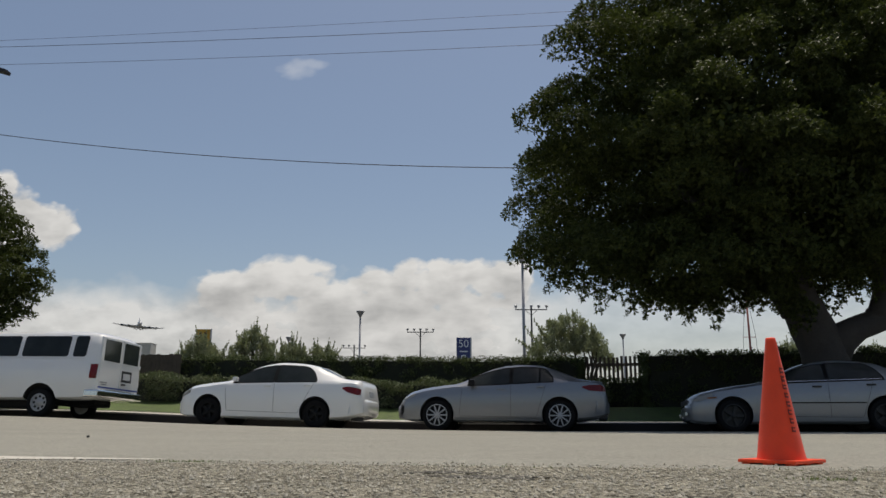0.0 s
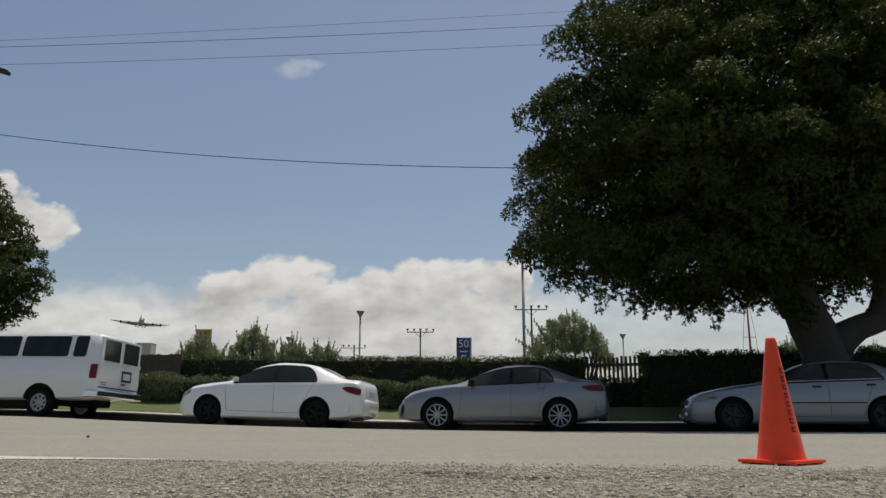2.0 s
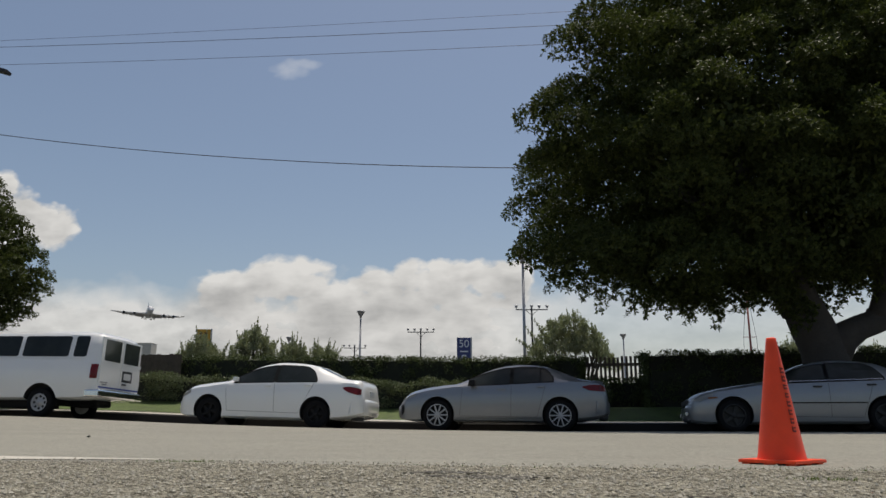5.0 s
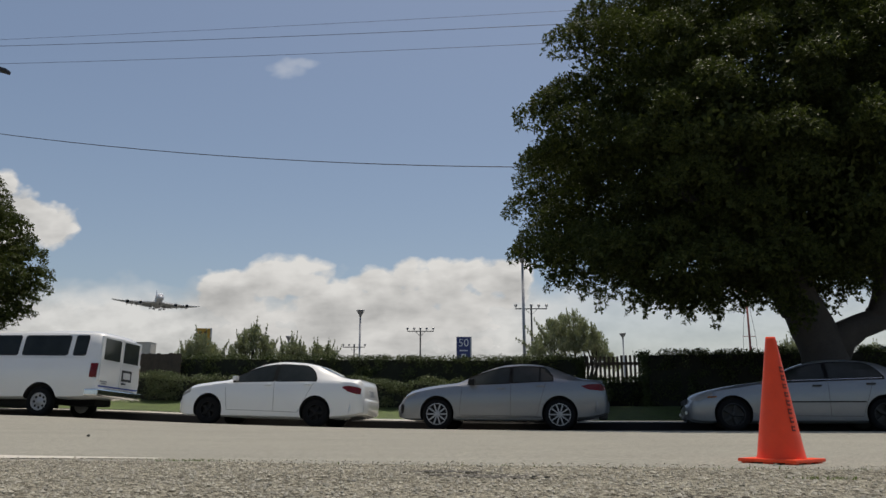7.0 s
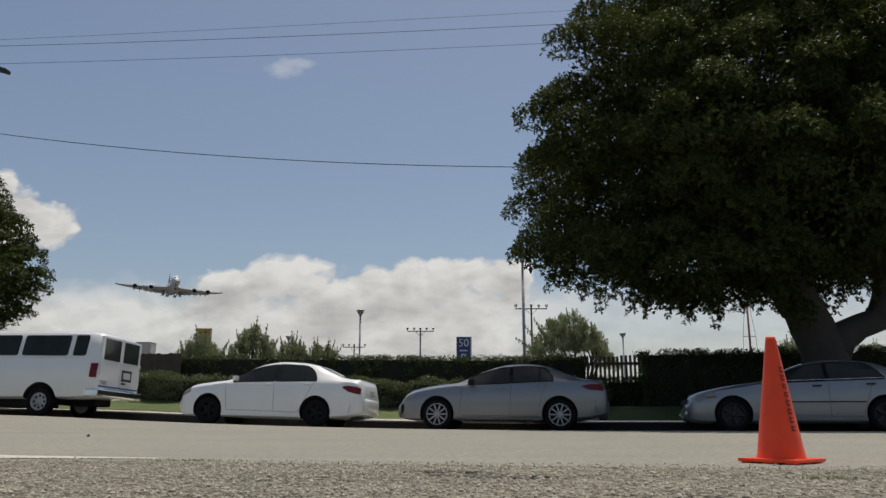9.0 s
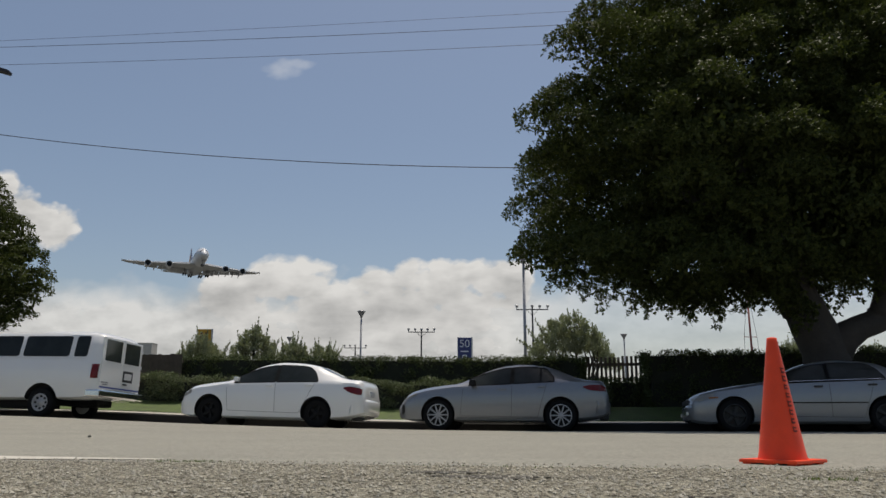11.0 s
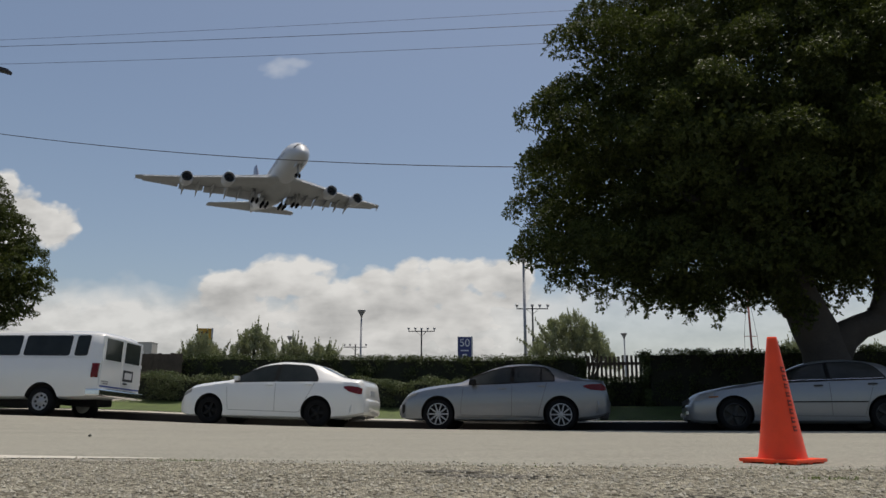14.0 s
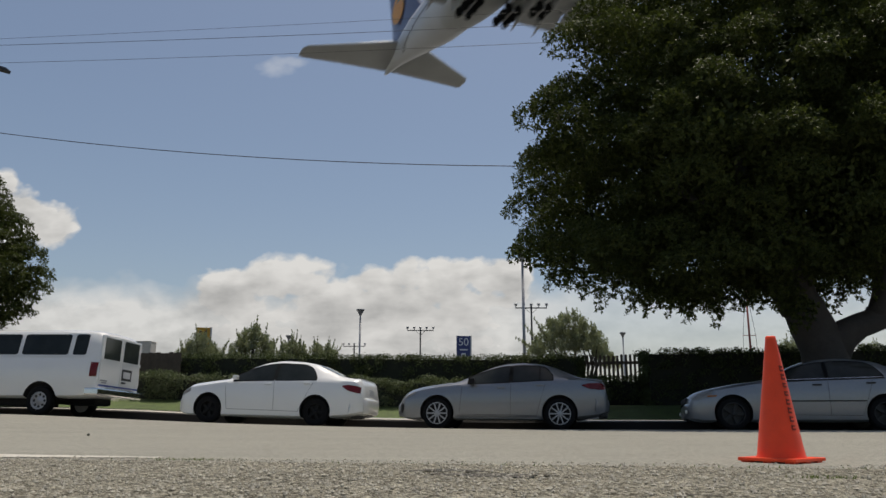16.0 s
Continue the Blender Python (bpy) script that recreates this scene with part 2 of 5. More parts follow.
def tar_patch(u, v, ru, rv, seed, material, label, lift):
    """An irregular patch on the shoulder."""
    rng = random.Random(seed)
    bm = bmesh.new()
    ring = []
    for k in range(48):
        a = 2 * math.pi * k / 48
        r = 1 + 0.22 * math.sin(3 * a + seed) + 0.16 * math.sin(7 * a) + rng.uniform(-0.16, 0.16)
        x, y = plan(u + ru * r * math.cos(a), v + rv * r * math.sin(a))
        ring.append(bm.verts.new((x, y, lift)))
    bm.faces.new(ring)
    tagged(link_mesh("asphalt_patch", bm, material), label, "patch", kind="structure")


for pu, pv, pru, prv, seed in ((-0.68, 3.66, 0.18, 0.07, 3), (-0.45, 3.42, 0.24, 0.10, 5), (0.37, 2.68, 0.12, 0.016, 7), (0.62, 2.60, 0.16, 0.012, 9)):
    tar_patch(pu, pv, pru, prv, seed, M_TAR, "dark worn patch in the asphalt shoulder", 0.0045)


def grit():
    """Loose stones on the shoulder, too many to count."""
    rng = np.random.default_rng(31)
    n = 16000
    u, v = rng.uniform(-4.5, 3.6, n), 4.5 - 2.3 * rng.random(n) ** 0.8
    x, y = u * CU + v * SU, -u * SU + v * CU
    s = 0.0025 + 0.0085 * rng.random(n) ** 3
    base = np.array([(1, 0, 0), (0, 1, 0), (-1, 0, 0), (0, -1, 0), (0, 0, 0.8), (0, 0, -0.8)])
    verts = np.stack([x, y, np.full(n, 0.004)], 1)[:, None, :] + base[None] * s[:, None, None] * rng.uniform(0.6, 1.4, (n, 6, 1))
    tri = np.array([(0, 1, 4), (1, 2, 4), (2, 3, 4), (3, 0, 4), (1, 0, 5), (2, 1, 5), (3, 2, 5), (0, 3, 5)])
    faces = (tri[None] + 6 * np.arange(n)[:, None, None]).reshape(-1, 3)
    ob = raw("grit", verts.reshape(-1, 3), faces.tolist(), M_GRIT)
    tagged(ob, "loose pale grit scattered on the asphalt shoulder", "grit", kind="stuff")


grit()


def road_stone(u, v, r):
    bm = bmesh.new()
    bmesh.ops.create_icosphere(bm, subdivisions=2, radius=r)
    rng = random.Random(6)
    for p in bm.verts:
        p.co *= rng.uniform(0.8, 1.15)
        p.co.z *= 0.7
    x, y = plan(u, v)
    bmesh.ops.translate(bm, verts=bm.verts, vec=(x, y, ground_height(u, v) + 0.6 * r))
    tagged(link_mesh("stone", bm, M_EARTH), "small brown stone lying on the road", "stone")


road_stone(-6.15, 8.75, 0.022)


def tuft(u, v, n, spread, seed):
    rng = np.random.default_rng(seed)
    verts, faces = [], []
    for i in range(n):
        x, y = plan(u + rng.normal() * spread, v + rng.normal() * 0.03)
        a, h = rng.uniform(0, 6.28), rng.uniform(0.006, 0.018)
        dx, dy = math.cos(a), math.sin(a)
        k = len(verts)
        verts += [(x - 0.003 * dy, y + 0.003 * dx, 0), (x + 0.003 * dy, y - 0.003 * dx, 0), (x + dx * h * 0.8, y + dy * h * 0.8, h)]
        faces.append((k, k + 1, k + 2))
    tagged(raw("weed_tuft", verts, faces, M_BLADE), "dry green weeds in an asphalt crack", "weeds", kind="stuff")


tuft(-2.35, 4.30, 150, 0.16, 1)
tuft(0.95, 3.55, 90, 0.08, 2)
tuft(-0.55, 4.18, 60, 0.5, 3)
tuft(0.9, 4.18, 50, 0.4, 4)


# ---------------------------------------------------------------- hedges
def hedge(name, u0, u1, v0, v1, height, material, label, size, density, seed, ragged=0.06, bulge=0.05):
    """A clipped hedge: a solid dark block, added as filler, under a coat of leaves."""
    rng = np.random.default_rng(seed)
    um, vm = (u0 + u1) / 2, (v0 + v1) / 2
    top = empty(name, Matrix.Translation((*plan(um, vm), ground_height(um, vm))) @ pose(0, 0, 0, 0, 0, -STREET), label, "hedge")
    base = ground_height(um, vm)
    bm = bmesh.new()
    n = max(2, int((u1 - u0) / 0.8))
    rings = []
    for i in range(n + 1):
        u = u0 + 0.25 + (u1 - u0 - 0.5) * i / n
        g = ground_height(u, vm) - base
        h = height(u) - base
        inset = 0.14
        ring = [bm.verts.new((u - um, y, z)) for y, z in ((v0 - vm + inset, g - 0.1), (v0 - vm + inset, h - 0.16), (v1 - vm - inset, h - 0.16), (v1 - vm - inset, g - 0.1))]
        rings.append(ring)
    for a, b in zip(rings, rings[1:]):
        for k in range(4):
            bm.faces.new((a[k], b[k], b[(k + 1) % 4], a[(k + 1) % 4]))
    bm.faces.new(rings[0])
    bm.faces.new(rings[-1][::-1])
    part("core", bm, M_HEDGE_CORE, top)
    centres, radii = [], []
    for i in range(int((u1 - u0) * 40)):
        u = u0 + (u1 - u0) * rng.random()
        g, h = ground_height(u, vm) - base, height(u) - base
        lump = ragged * math.sin(u * 2.1 + seed) * 0.4 + ragged * math.sin(u * 5.3) * 0.3
        if rng.random() < 0.5:
            y, z = v0 - vm + 0.10 + bulge * math.sin(u * 3.7 + math.sin(1.3 * u)), g + (h - g - 0.05) * rng.random() ** 0.9
        else:
            y, z = v0 - vm + (v1 - v0) * rng.random(), h - 0.12 + lump
        centres.append((u - um, y, z))
        radii.append((0.2, 0.14, 0.16))
    for end in (u0, u1):
        g, h = ground_height(end, vm) - base, height(end) - base
        for i in range(int((v1 - v0) * 45)):
            centres.append((end - um + (0.16 if end == u0 else -0.16), v0 - vm + (v1 - v0) * rng.random(), g + (h - g - 0.1) * rng.random()))
            radii.append((0.14, 0.2, 0.16))
    leaf_cloud("leaves", centres, radii, [density] * len(centres), size, material, top, rng, shell=0.3)
    return top


def shrubs(u):
    """The uneven tops of shrubs grown into one another."""
    return 0.13 * abs(math.sin(2.3 * u + math.sin(1.7 * u))) + 0.05 * math.sin(0.9 * u) - 0.09


hedge("hedge", -30, -0.1, 23.4, 24.6, lambda u: 2.12 - 0.0185 * min(0, u + 3), M_HEDGE, "tall dark green clipped hedge above a lower one", 0.05, 66, 21, 0.02)
hedge("hedge", -30, 0.4, 20.9, 22.1, lambda u: 1.18 - 0.026 * min(0, u + 1) + shrubs(u), M_HEDGE_LOW, "low grey-green clipped hedge beside the lawn", 0.055, 66, 22, 0.10, 0.13)
hedge("hedge", 1.35, 14, 21.6, 23.2, lambda u: 2.08, M_HEDGE, "dense dark hedge in the tree's shade", 0.055, 70, 23, 0.025)
hedge("hedge", -0.6, 2.3, 22.2, 23.2, lambda u: 1.38, M_HEDGE, "dark lower hedge in front of a wooden fence", 0.06, 60, 24)


def fence():
    m = street_pose(0.45, 24.0)
    top = empty("fence", m, "weathered wooden picket fence in a hedge's gap", "fence")
    rng = random.Random(4)
    h = 2.09 - m.translation.z
    for k in range(23):
        bm = bmesh.new()
        x = -1.45 + k * 0.128
        box(bm, x, x + 0.072, -0.012, 0.012, 0.05, h + rng.uniform(-0.03, 0.02), 0.004)
        part("slat", bm, M_WOOD, top)
    for z in (0.5, h - 0.28):
        bm = bmesh.new()
        box(bm, -1.45, 1.45, 0.014, 0.06, z, z + 0.09, 0.004)
        part("rail", bm, M_WOOD, top)


fence()


def board_fence():
    """Brown boards where the tall hedge leaves off."""
    m = street_pose(-14.4, 23.15)
    top = empty("board_fence", m, "brown weathered board fence beside a hedge", "fence")
    rng = random.Random(14)
    h = 2.33 - m.translation.z
    for k in range(17):
        bm = bmesh.new()
        x = -1.3 + k * 0.15
        box(bm, x, x + 0.142, -0.012, 0.012, 0.0, h + rng.uniform(-0.03, 0.02) - 0.015 * k / 22, 0.004)
        part("board", bm, M_DARKWOOD, top)
    for z in (0.4, h - 0.3):
        bm = bmesh.new()
        box(bm, -1.3, 1.25, 0.014, 0.06, z, z + 0.09, 0.004)
        part("rail", bm, M_WOOD, top)


board_fence()


# ---------------------------------------------------------------- trees
def sprig_cloud(name, lumps, per_area, size, material, parent, rng, leaves=8, lift=0.3):
    """Rosettes of narrow leaves on the outside of many rounded clumps, in one mesh."""
    lumps = np.asarray(lumps, float)
    counts = np.maximum(4, (per_area * lumps[:, 3] ** 2).astype(int))
    c = np.repeat(lumps, counts, axis=0)
    d = rng.normal(size=(len(c), 3))
    d /= np.linalg.norm(d, axis=1)[:, None]
    under = d[:, 2] < -lift
    d[under, 2] *= -1
    shrink = np.array([1.0, 1.0, 0.8])
    root = c[:, :3] + d * shrink * c[:, 3:4] * (0.62 + 0.42 * rng.random((len(c), 1)))
    grow = d + np.array([0, 0, 0.35]) + 0.35 * rng.normal(size=d.shape)
    grow /= np.linalg.norm(grow, axis=1)[:, None]
    root, grow = np.repeat(root, leaves, axis=0), np.repeat(grow, leaves, axis=0)
    n = len(root)
    along = grow * 0.55 + 0.75 * rng.normal(size=(n, 3))
    along[:, 2] -= 0.12
    along /= np.linalg.norm(along, axis=1)[:, None]
    wide = np.cross(along, grow + 0.3 * rng.normal(size=(n, 3)))
    wide /= np.linalg.norm(wide, axis=1)[:, None] + 1e-6
    s = size * (0.65 + 0.7 * rng.random((n, 1)))
    bend = np.array([0, 0, -0.08])
    v = np.stack([root, root + along * s * 0.5 + wide * s * 0.19, root + along * s + bend * s, root + along * s * 0.5 - wide * s * 0.19], axis=1).reshape(-1, 3)
    me = bpy.data.meshes.new(name)
    me.vertices.add(4 * n)
    me.vertices.foreach_set("co", v.ravel())
    me.loops.add(4 * n)
    me.loops.foreach_set("vertex_index", np.arange(4 * n))
    me.polygons.add(n)
    me.polygons.foreach_set("loop_start", np.arange(n) * 4)
    me.materials.append(material)
    me.update()
    me.validate()
    ob = new(name, me)
    ob.parent = parent
    return ob


def skin_lumps(lobes, spacing, radius, seed, keep):
    """Clumps spaced over the outer skin of a crown made of several lobes."""
    rng = np.random.default_rng(seed)
    body = np.array(lobes, float)
    out = np.zeros((0, 4))
    for lobe in body:
        for _ in range(int(26 * (lobe[3] + lobe[5]) ** 2 / spacing ** 2)):
            d = rng.normal(size=3)
            d /= np.linalg.norm(d)
            p = lobe[:3] + d * lobe[3:] * rng.uniform(0.86, 1.06)
            deep = (((p - body[:, :3]) / body[:, 3:]) ** 2).sum(axis=1)
            if (deep < 0.62).any() or not keep(*p):
                continue
            gap = spacing * rng.uniform(0.75, 1.3)
            if len(out) and (np.linalg.norm(out[:, :3] - p, axis=1) < gap).any():
                continue
            out = np.vstack([out, [*p, rng.uniform(*radius)]])
    return out


def big_tree(m, lobes, label, limbs, trunk_r, seed, spacing, radius, per_area, size, inner, keep, strands=()):
    rng = np.random.default_rng(seed)
    top = empty("tree", m, label, "tree")
    bm = bmesh.new()
    tube(bm, limbs[0], trunk_r, 20)
    for v in bm.verts:
        a = math.atan2(v.co.y, v.co.x)
        k = max(0.0, 1.2 - v.co.z)
        v.co.x *= 1 + 0.05 * k * math.sin(5 * a) + 0.02 * math.sin(9 * a + 3 * v.co.z)
        v.co.y *= 1 + 0.05 * k * math.sin(5 * a)
    part("trunk", bm, M_BARK, top, smooth=True)
    for pts, rad in limbs[1:]:
        bm = bmesh.new()
        tube(bm, pts, rad, 14)
        part("limb", bm, M_BARK, top, smooth=True)
    lumps = skin_lumps(lobes, spacing, radius, seed, keep)
    for x, y, z0, z1 in strands:
        n = int((z1 - z0) / 0.13)
        for i in range(n):
            lumps = np.vstack([lumps, [x + rng.normal() * 0.06, y + rng.normal() * 0.06, z0 + 0.13 * i, 0.09 + 0.03 * i]])
    sprig_cloud("crown", lumps, per_area, size, M_FICUS, top, rng)
    # filler leaves added inside the crown to keep the sky from showing through
    body = np.array(lobes, float)
    share = body[:, 3] * body[:, 4] * body[:, 5]
    pick = body[rng.choice(len(body), inner, p=share / share.sum())]
    d = rng.normal(size=(inner, 3))
    d /= np.linalg.norm(d, axis=1)[:, None]
    at = pick[:, :3] + d * pick[:, 3:] * (0.35 + 0.57 * rng.random((inner, 1)) ** 0.6)
    at = at[np.array([keep(*p) for p in at])]
    leaf_cloud("inner_foliage", at, np.full((len(at), 3), 0.2), [1] * len(at), 0.14, M_FICUS, top, rng, shell=0.1)
    return top


def ficus_keep(x, y, z):
    if z < (2.5 if -5.6 < x < -1.3 else 2.9):
        return False
    if -2.5 < x < -1.6 and z < 3.25:
        return False
    if -0.15 < x < 1.75 and z < 3.15:
        return False
    return (x + 1.0) ** 2 + (z - 4.15) ** 2 > 0.16


FICUS = plan(5.3, 19.4)
fx, fy = FICUS
fz = ground_height(5.3, 19.4)
FICUS_LOBES = [(0.5, 1.6, 9.4, 5.2, 2.8, 3.2), (-4.75, 0.0, 7.0, 2.0, 1.4, 1.15), (-3.7, 0.4, 9.0, 1.95, 1.9, 1.8), (-5.1, 0.0, 3.75, 1.8, 1.2, 0.62), (-2.7, -0.3, 3.6, 2.3, 2.0, 1.0), (-1.9, -0.2, 6.0, 3.0, 2.8, 1.9),
               (-0.2, -0.9, 4.8, 2.6, 2.2, 1.5), (3.8, 0.3, 6.8, 4.4, 3.2, 2.6), (4.5, 1.4, 10.2, 4.2, 2.6, 2.8), (2.6, -0.8, 4.4, 2.0, 1.8, 0.8), (1.0, 2.2, 6.2, 4.0, 2.2, 2.6), (-3.0, 2.2, 5.6, 2.8, 1.9, 1.6),
               (-1.2, -1.5, 7.9, 1.5, 1.2, 0.9), (1.9, -1.2, 8.7, 1.6, 1.2, 1.0), (4.2, -1.8, 7.7, 1.7, 1.3, 0.9), (1.4, -2.4, 6.2, 1.7, 1.1, 0.8), (-2.9, -2.1, 6.4, 1.4, 1.1, 0.8), (4.4, -2.5, 5.7, 1.6, 1.0, 0.8),
               (-0.6, -0.8, 9.7, 1.4, 1.1, 0.9), (3.4, -0.5, 10.3, 1.6, 1.1, 0.9), (-3.4, -1.1, 8.5, 1.2, 1.0, 0.8), (-2.4, -0.3, 10.4, 1.2, 1.0, 0.8), (5.6, -0.6, 9.4, 1.3, 1.1, 0.9), (1.4, 0.2, 11.0, 1.5, 1.1, 0.9), (-3.2, 4.4, 6.6, 3.0, 2.2, 2.2), (1.0, 5.0, 7.2, 4.0, 2.4, 2.6), (-2.4, 1.2, 4.0, 2.6, 1.6, 0.7)]
FICUS_STRANDS = [(-3.3, -0.8, 2.2, 2.8), (-3.15, -0.5, 2.3, 3.0), (-2.7, -0.9, 2.1, 2.9), (-2.55, -0.7, 2.3, 3.0), (-2.9, -1.0, 2.4, 3.0), (-1.95, -0.9, 2.55, 3.2), (-1.5, -0.8, 2.5, 3.2), (-1.25, -1.0, 2.4, 3.3), (-0.85, -0.9, 1.95, 2.9), (-0.95, -0.8, 2.3, 3.2), (-0.6, -0.9, 2.1, 2.7),
                 (-4.6, -0.8, 2.4, 3.0), (-4.15, -0.7, 2.35, 3.0), (-3.6, -0.8, 2.3, 3.0), (-5.2, -0.7, 2.5, 3.1), (0.2, -0.4, 3.05, 3.6), (0.55, -0.5, 3.0, 3.6), (0.9, -0.4, 2.95, 3.6), (1.3, -0.5, 3.0, 3.6), (0.75, -0.6, 2.75, 3.4), (1.15, -0.5, 2.8, 3.4), (0.35, 0.5, 2.5, 3.3), (0.6, 0.8, 2.65, 3.4), (0.95, 0.7, 2.6, 3.3), (-5.6, -0.6, 2.75, 3.2), (-4.9, -0.7, 2.75, 3.1), (-4.3, -0.9, 2.7, 3.1), (-3.8, -0.9, 2.6, 3.1)]
big_tree(pose(fx, fy, fz), FICUS_LOBES, "large dark green ficus tree with a broad dense crown", [
    [(0.22, 0, -0.2), (0.2, 0, 0.4), (0.17, 0, 1.1), (0.12, 0, 1.7), (-0.10, 0, 2.25), (-0.36, 0, 2.9), (-0.6, 0, 4.4), (-0.6, 0, 7)],
    ([(-0.45, 0, 2.6), (-1.2, -0.3, 3.7), (-2.2, -0.5, 4.7), (-3.6, -0.6, 5.7)], [0.34, 0.26, 0.18, 0.08]),
    ([(0.2, 0, 1.35), (0.5, -0.05, 1.95), (0.95, -0.1, 2.20), (1.45, -0.1, 2.38), (1.72, -0.1, 2.9), (1.8, -0.1, 3.7), (2.2, -0.1, 5.4)], [0.42, 0.40, 0.30, 0.31, 0.33, 0.28, 0.12]),
    ([(1.3, -0.1, 2.4), (1.9, -0.2, 2.6), (2.8, -0.3, 3.0), (4.2, -0.3, 4.6)], [0.28, 0.27, 0.22, 0.1]),
    ([(-0.35, 0.1, 2.9), (0.3, 0.8, 4.2), (1.2, 1.4, 5.8), (2.0, 1.8, 8)], [0.34, 0.28, 0.2, 0.1]),
    ([(-0.35, -0.1, 3.1), (-0.7, 0.3, 4.4), (-1.2, 0.5, 6), (-1.4, 0.6, 8.2)], [0.32, 0.26, 0.18, 0.08])],
    [0.82, 0.66, 0.54, 0.52, 0.50, 0.44, 0.32, 0.15], 11, 0.95, (0.45, 0.85), 520, 0.088, 140000, ficus_keep, FICUS_STRANDS)

lx, ly = plan(-18.7, 19.4)
lz = ground_height(-18.7, 19.4)
STREET_LOBES = [(-0.45, 0, 6.6 - lz, 1.5, 1.7, 1.2), (0.6, 0, 5.6 - lz, 1.25, 1.7, 0.85), (1.0, 0, 4.45 - lz, 1.5, 1.6, 0.9), (0.75, 0, 3.4 - lz, 1.3, 1.4, 0.6), (-1.8, 0, 5.6 - lz, 2.2, 2.4, 2.0), (-0.6, 0, 4.2 - lz, 1.6, 1.7, 1.3)]
big_tree(pose(lx, ly, lz), STREET_LOBES, "dark green street tree behind a parked van", [
    [(0, 0, -0.2), (0, 0, 0.8), (0.05, 0, 2.0), (0, 0, 4.5)],
    ([(0, 0, 1.9), (0.7, 0, 3.0), (1.4, 0, 3.9)], [0.16, 0.12, 0.05])], [0.34, 0.24, 0.22, 0.1], 12, 0.62, (0.3, 0.55), 520, 0.085, 24000, lambda x, y, z: z > 2.35)


# ---------------------------------------------------------------- cone
def cone():
    top = empty("traffic_cone", pose(1.915, 4.47, 0.0, 0, 0, 38), "bright orange vinyl traffic cone standing on asphalt", "traffic cone")
    bm = bmesh.new()
    lathe(bm, [(0.136, 0.018), (0.132, 0.030), (0.127, 0.045), (0.079, 0.36), (0.030, 0.69), (0.027, 0.708), (0.021, 0.711), (0.018, 0.70)], 40)
    part("body", bm, M_ORANGE, top, smooth=True)
    bm = bmesh.new()
    box(bm, -0.17, 0.17, -0.17, 0.17, 0.008, 0.027, 0.008)
    part("base", bm, M_ORANGE, top)
    for x in (-0.13, 0, 0.13):
        for y in (-0.13, 0, 0.13):
            if x or y:
                bm = bmesh.new()
                box(bm, x - 0.025, x + 0.025, y - 0.025, y + 0.025, 0, 0.0085)
                part("foot", bm, M_ORANGE, top)
    # unreadable lettering down the side, as bars
    rng = random.Random(2)
    for k in range(8):
        z = 0.52 - k * 0.047
        r = 0.127 - (z - 0.045) * 0.1515 + 0.0014
        bm = bmesh.new()
        a = radians(-68 - 38)
        w, h = 0.013, 0.016 * rng.uniform(0.85, 1.1)
        out = Vector((math.cos(a), math.sin(a), 0.14)).normalized()
        side = Vector((-math.sin(a), math.cos(a), 0))
        up = out.cross(side)
        c = Vector((math.cos(a) * r, math.sin(a) * r, z))
        for s1, s2, t1, t2 in ((-1, 1, -1, -0.4), (-1, -0.4, -1, 1), (-1, 1, 0.3, 0.8)):
            f = [bm.verts.new(c + side * (w * i) + up * (h * j) + out * 0.0015) for i, j in ((s1, t1), (s2, t1), (s2, t2), (s1, t2))]
            bm.faces.new(f)
        part("lettering", bm, M_BLACK, top, "faded black lettering")


cone()


# ---------------------------------------------------------------- vehicles
def paint(name, col, metal=0.0, flake=0.0, rough=0.35):
    n = Nodes(name)
    dust, fine = n.noise(1.3, 5), n.noise(900, 2)
    base = n.mix(n.ramp(fine, 0.3, 0.7), shade(col, 1 - flake), shade(col, 1 + flake))
    n.link(n.mix(n.math("MULTIPLY", dust, 0.12), base, (0.30, 0.27, 0.22)), n.bsdf.inputs["Base Color"])
    n.link(n.math("MULTIPLY_ADD", dust, 0.15, rough - 0.07), n.bsdf.inputs["Roughness"])
    n.bsdf.inputs["Metallic"].default_value = metal
    n.bsdf.inputs["Coat Weight"].default_value = 1.0
    n.bsdf.inputs["Coat Roughness"].default_value = 0.06
    return n.mat


M_WHITE = paint("white car paint", (0.80, 0.80, 0.79))
M_VAN = paint("white van paint", (0.78, 0.78, 0.77), rough=0.4)
M_SILVER = paint("silver blue metallic paint", (0.215, 0.225, 0.245), 0.55, 0.2)
# silver paint darkened: part of the tree's shade is put into this colour
M_GREYCAR = paint("silver metallic paint in shade", (0.25, 0.26, 0.275), 0.5, 0.2)
M_WELL = mat("wheel well plastic", (0.012, 0.012, 0.012), 0.9)
M_TYRE = mat("tyre rubber", (0.009, 0.009, 0.0095), 0.9, var=0.3, fine=60, bump=0.2, spec=0.15)
M_ALLOY = mat("alloy wheel", (0.40, 0.40, 0.41), 0.4, 0.3, var=0.1)
M_STEELRIM = mat("black steel rim", (0.006, 0.006, 0.0065), 0.75, 0.3)
M_CHROME = mat("chrome", (0.75, 0.75, 0.76), 0.15, 1.0, var=0.05)
M_TRIM = mat("black plastic trim", (0.02, 0.02, 0.021), 0.55)
M_GAP = mat("panel gap", (0.07, 0.07, 0.072), 0.8)
M_TAIL = mat("red lamp lens", (0.26, 0.010, 0.012), 0.15, var=0.2, coat=0.5)
M_LENS = mat("clear lamp lens", (0.46, 0.44, 0.40), 0.12, 0.2, coat=0.6)
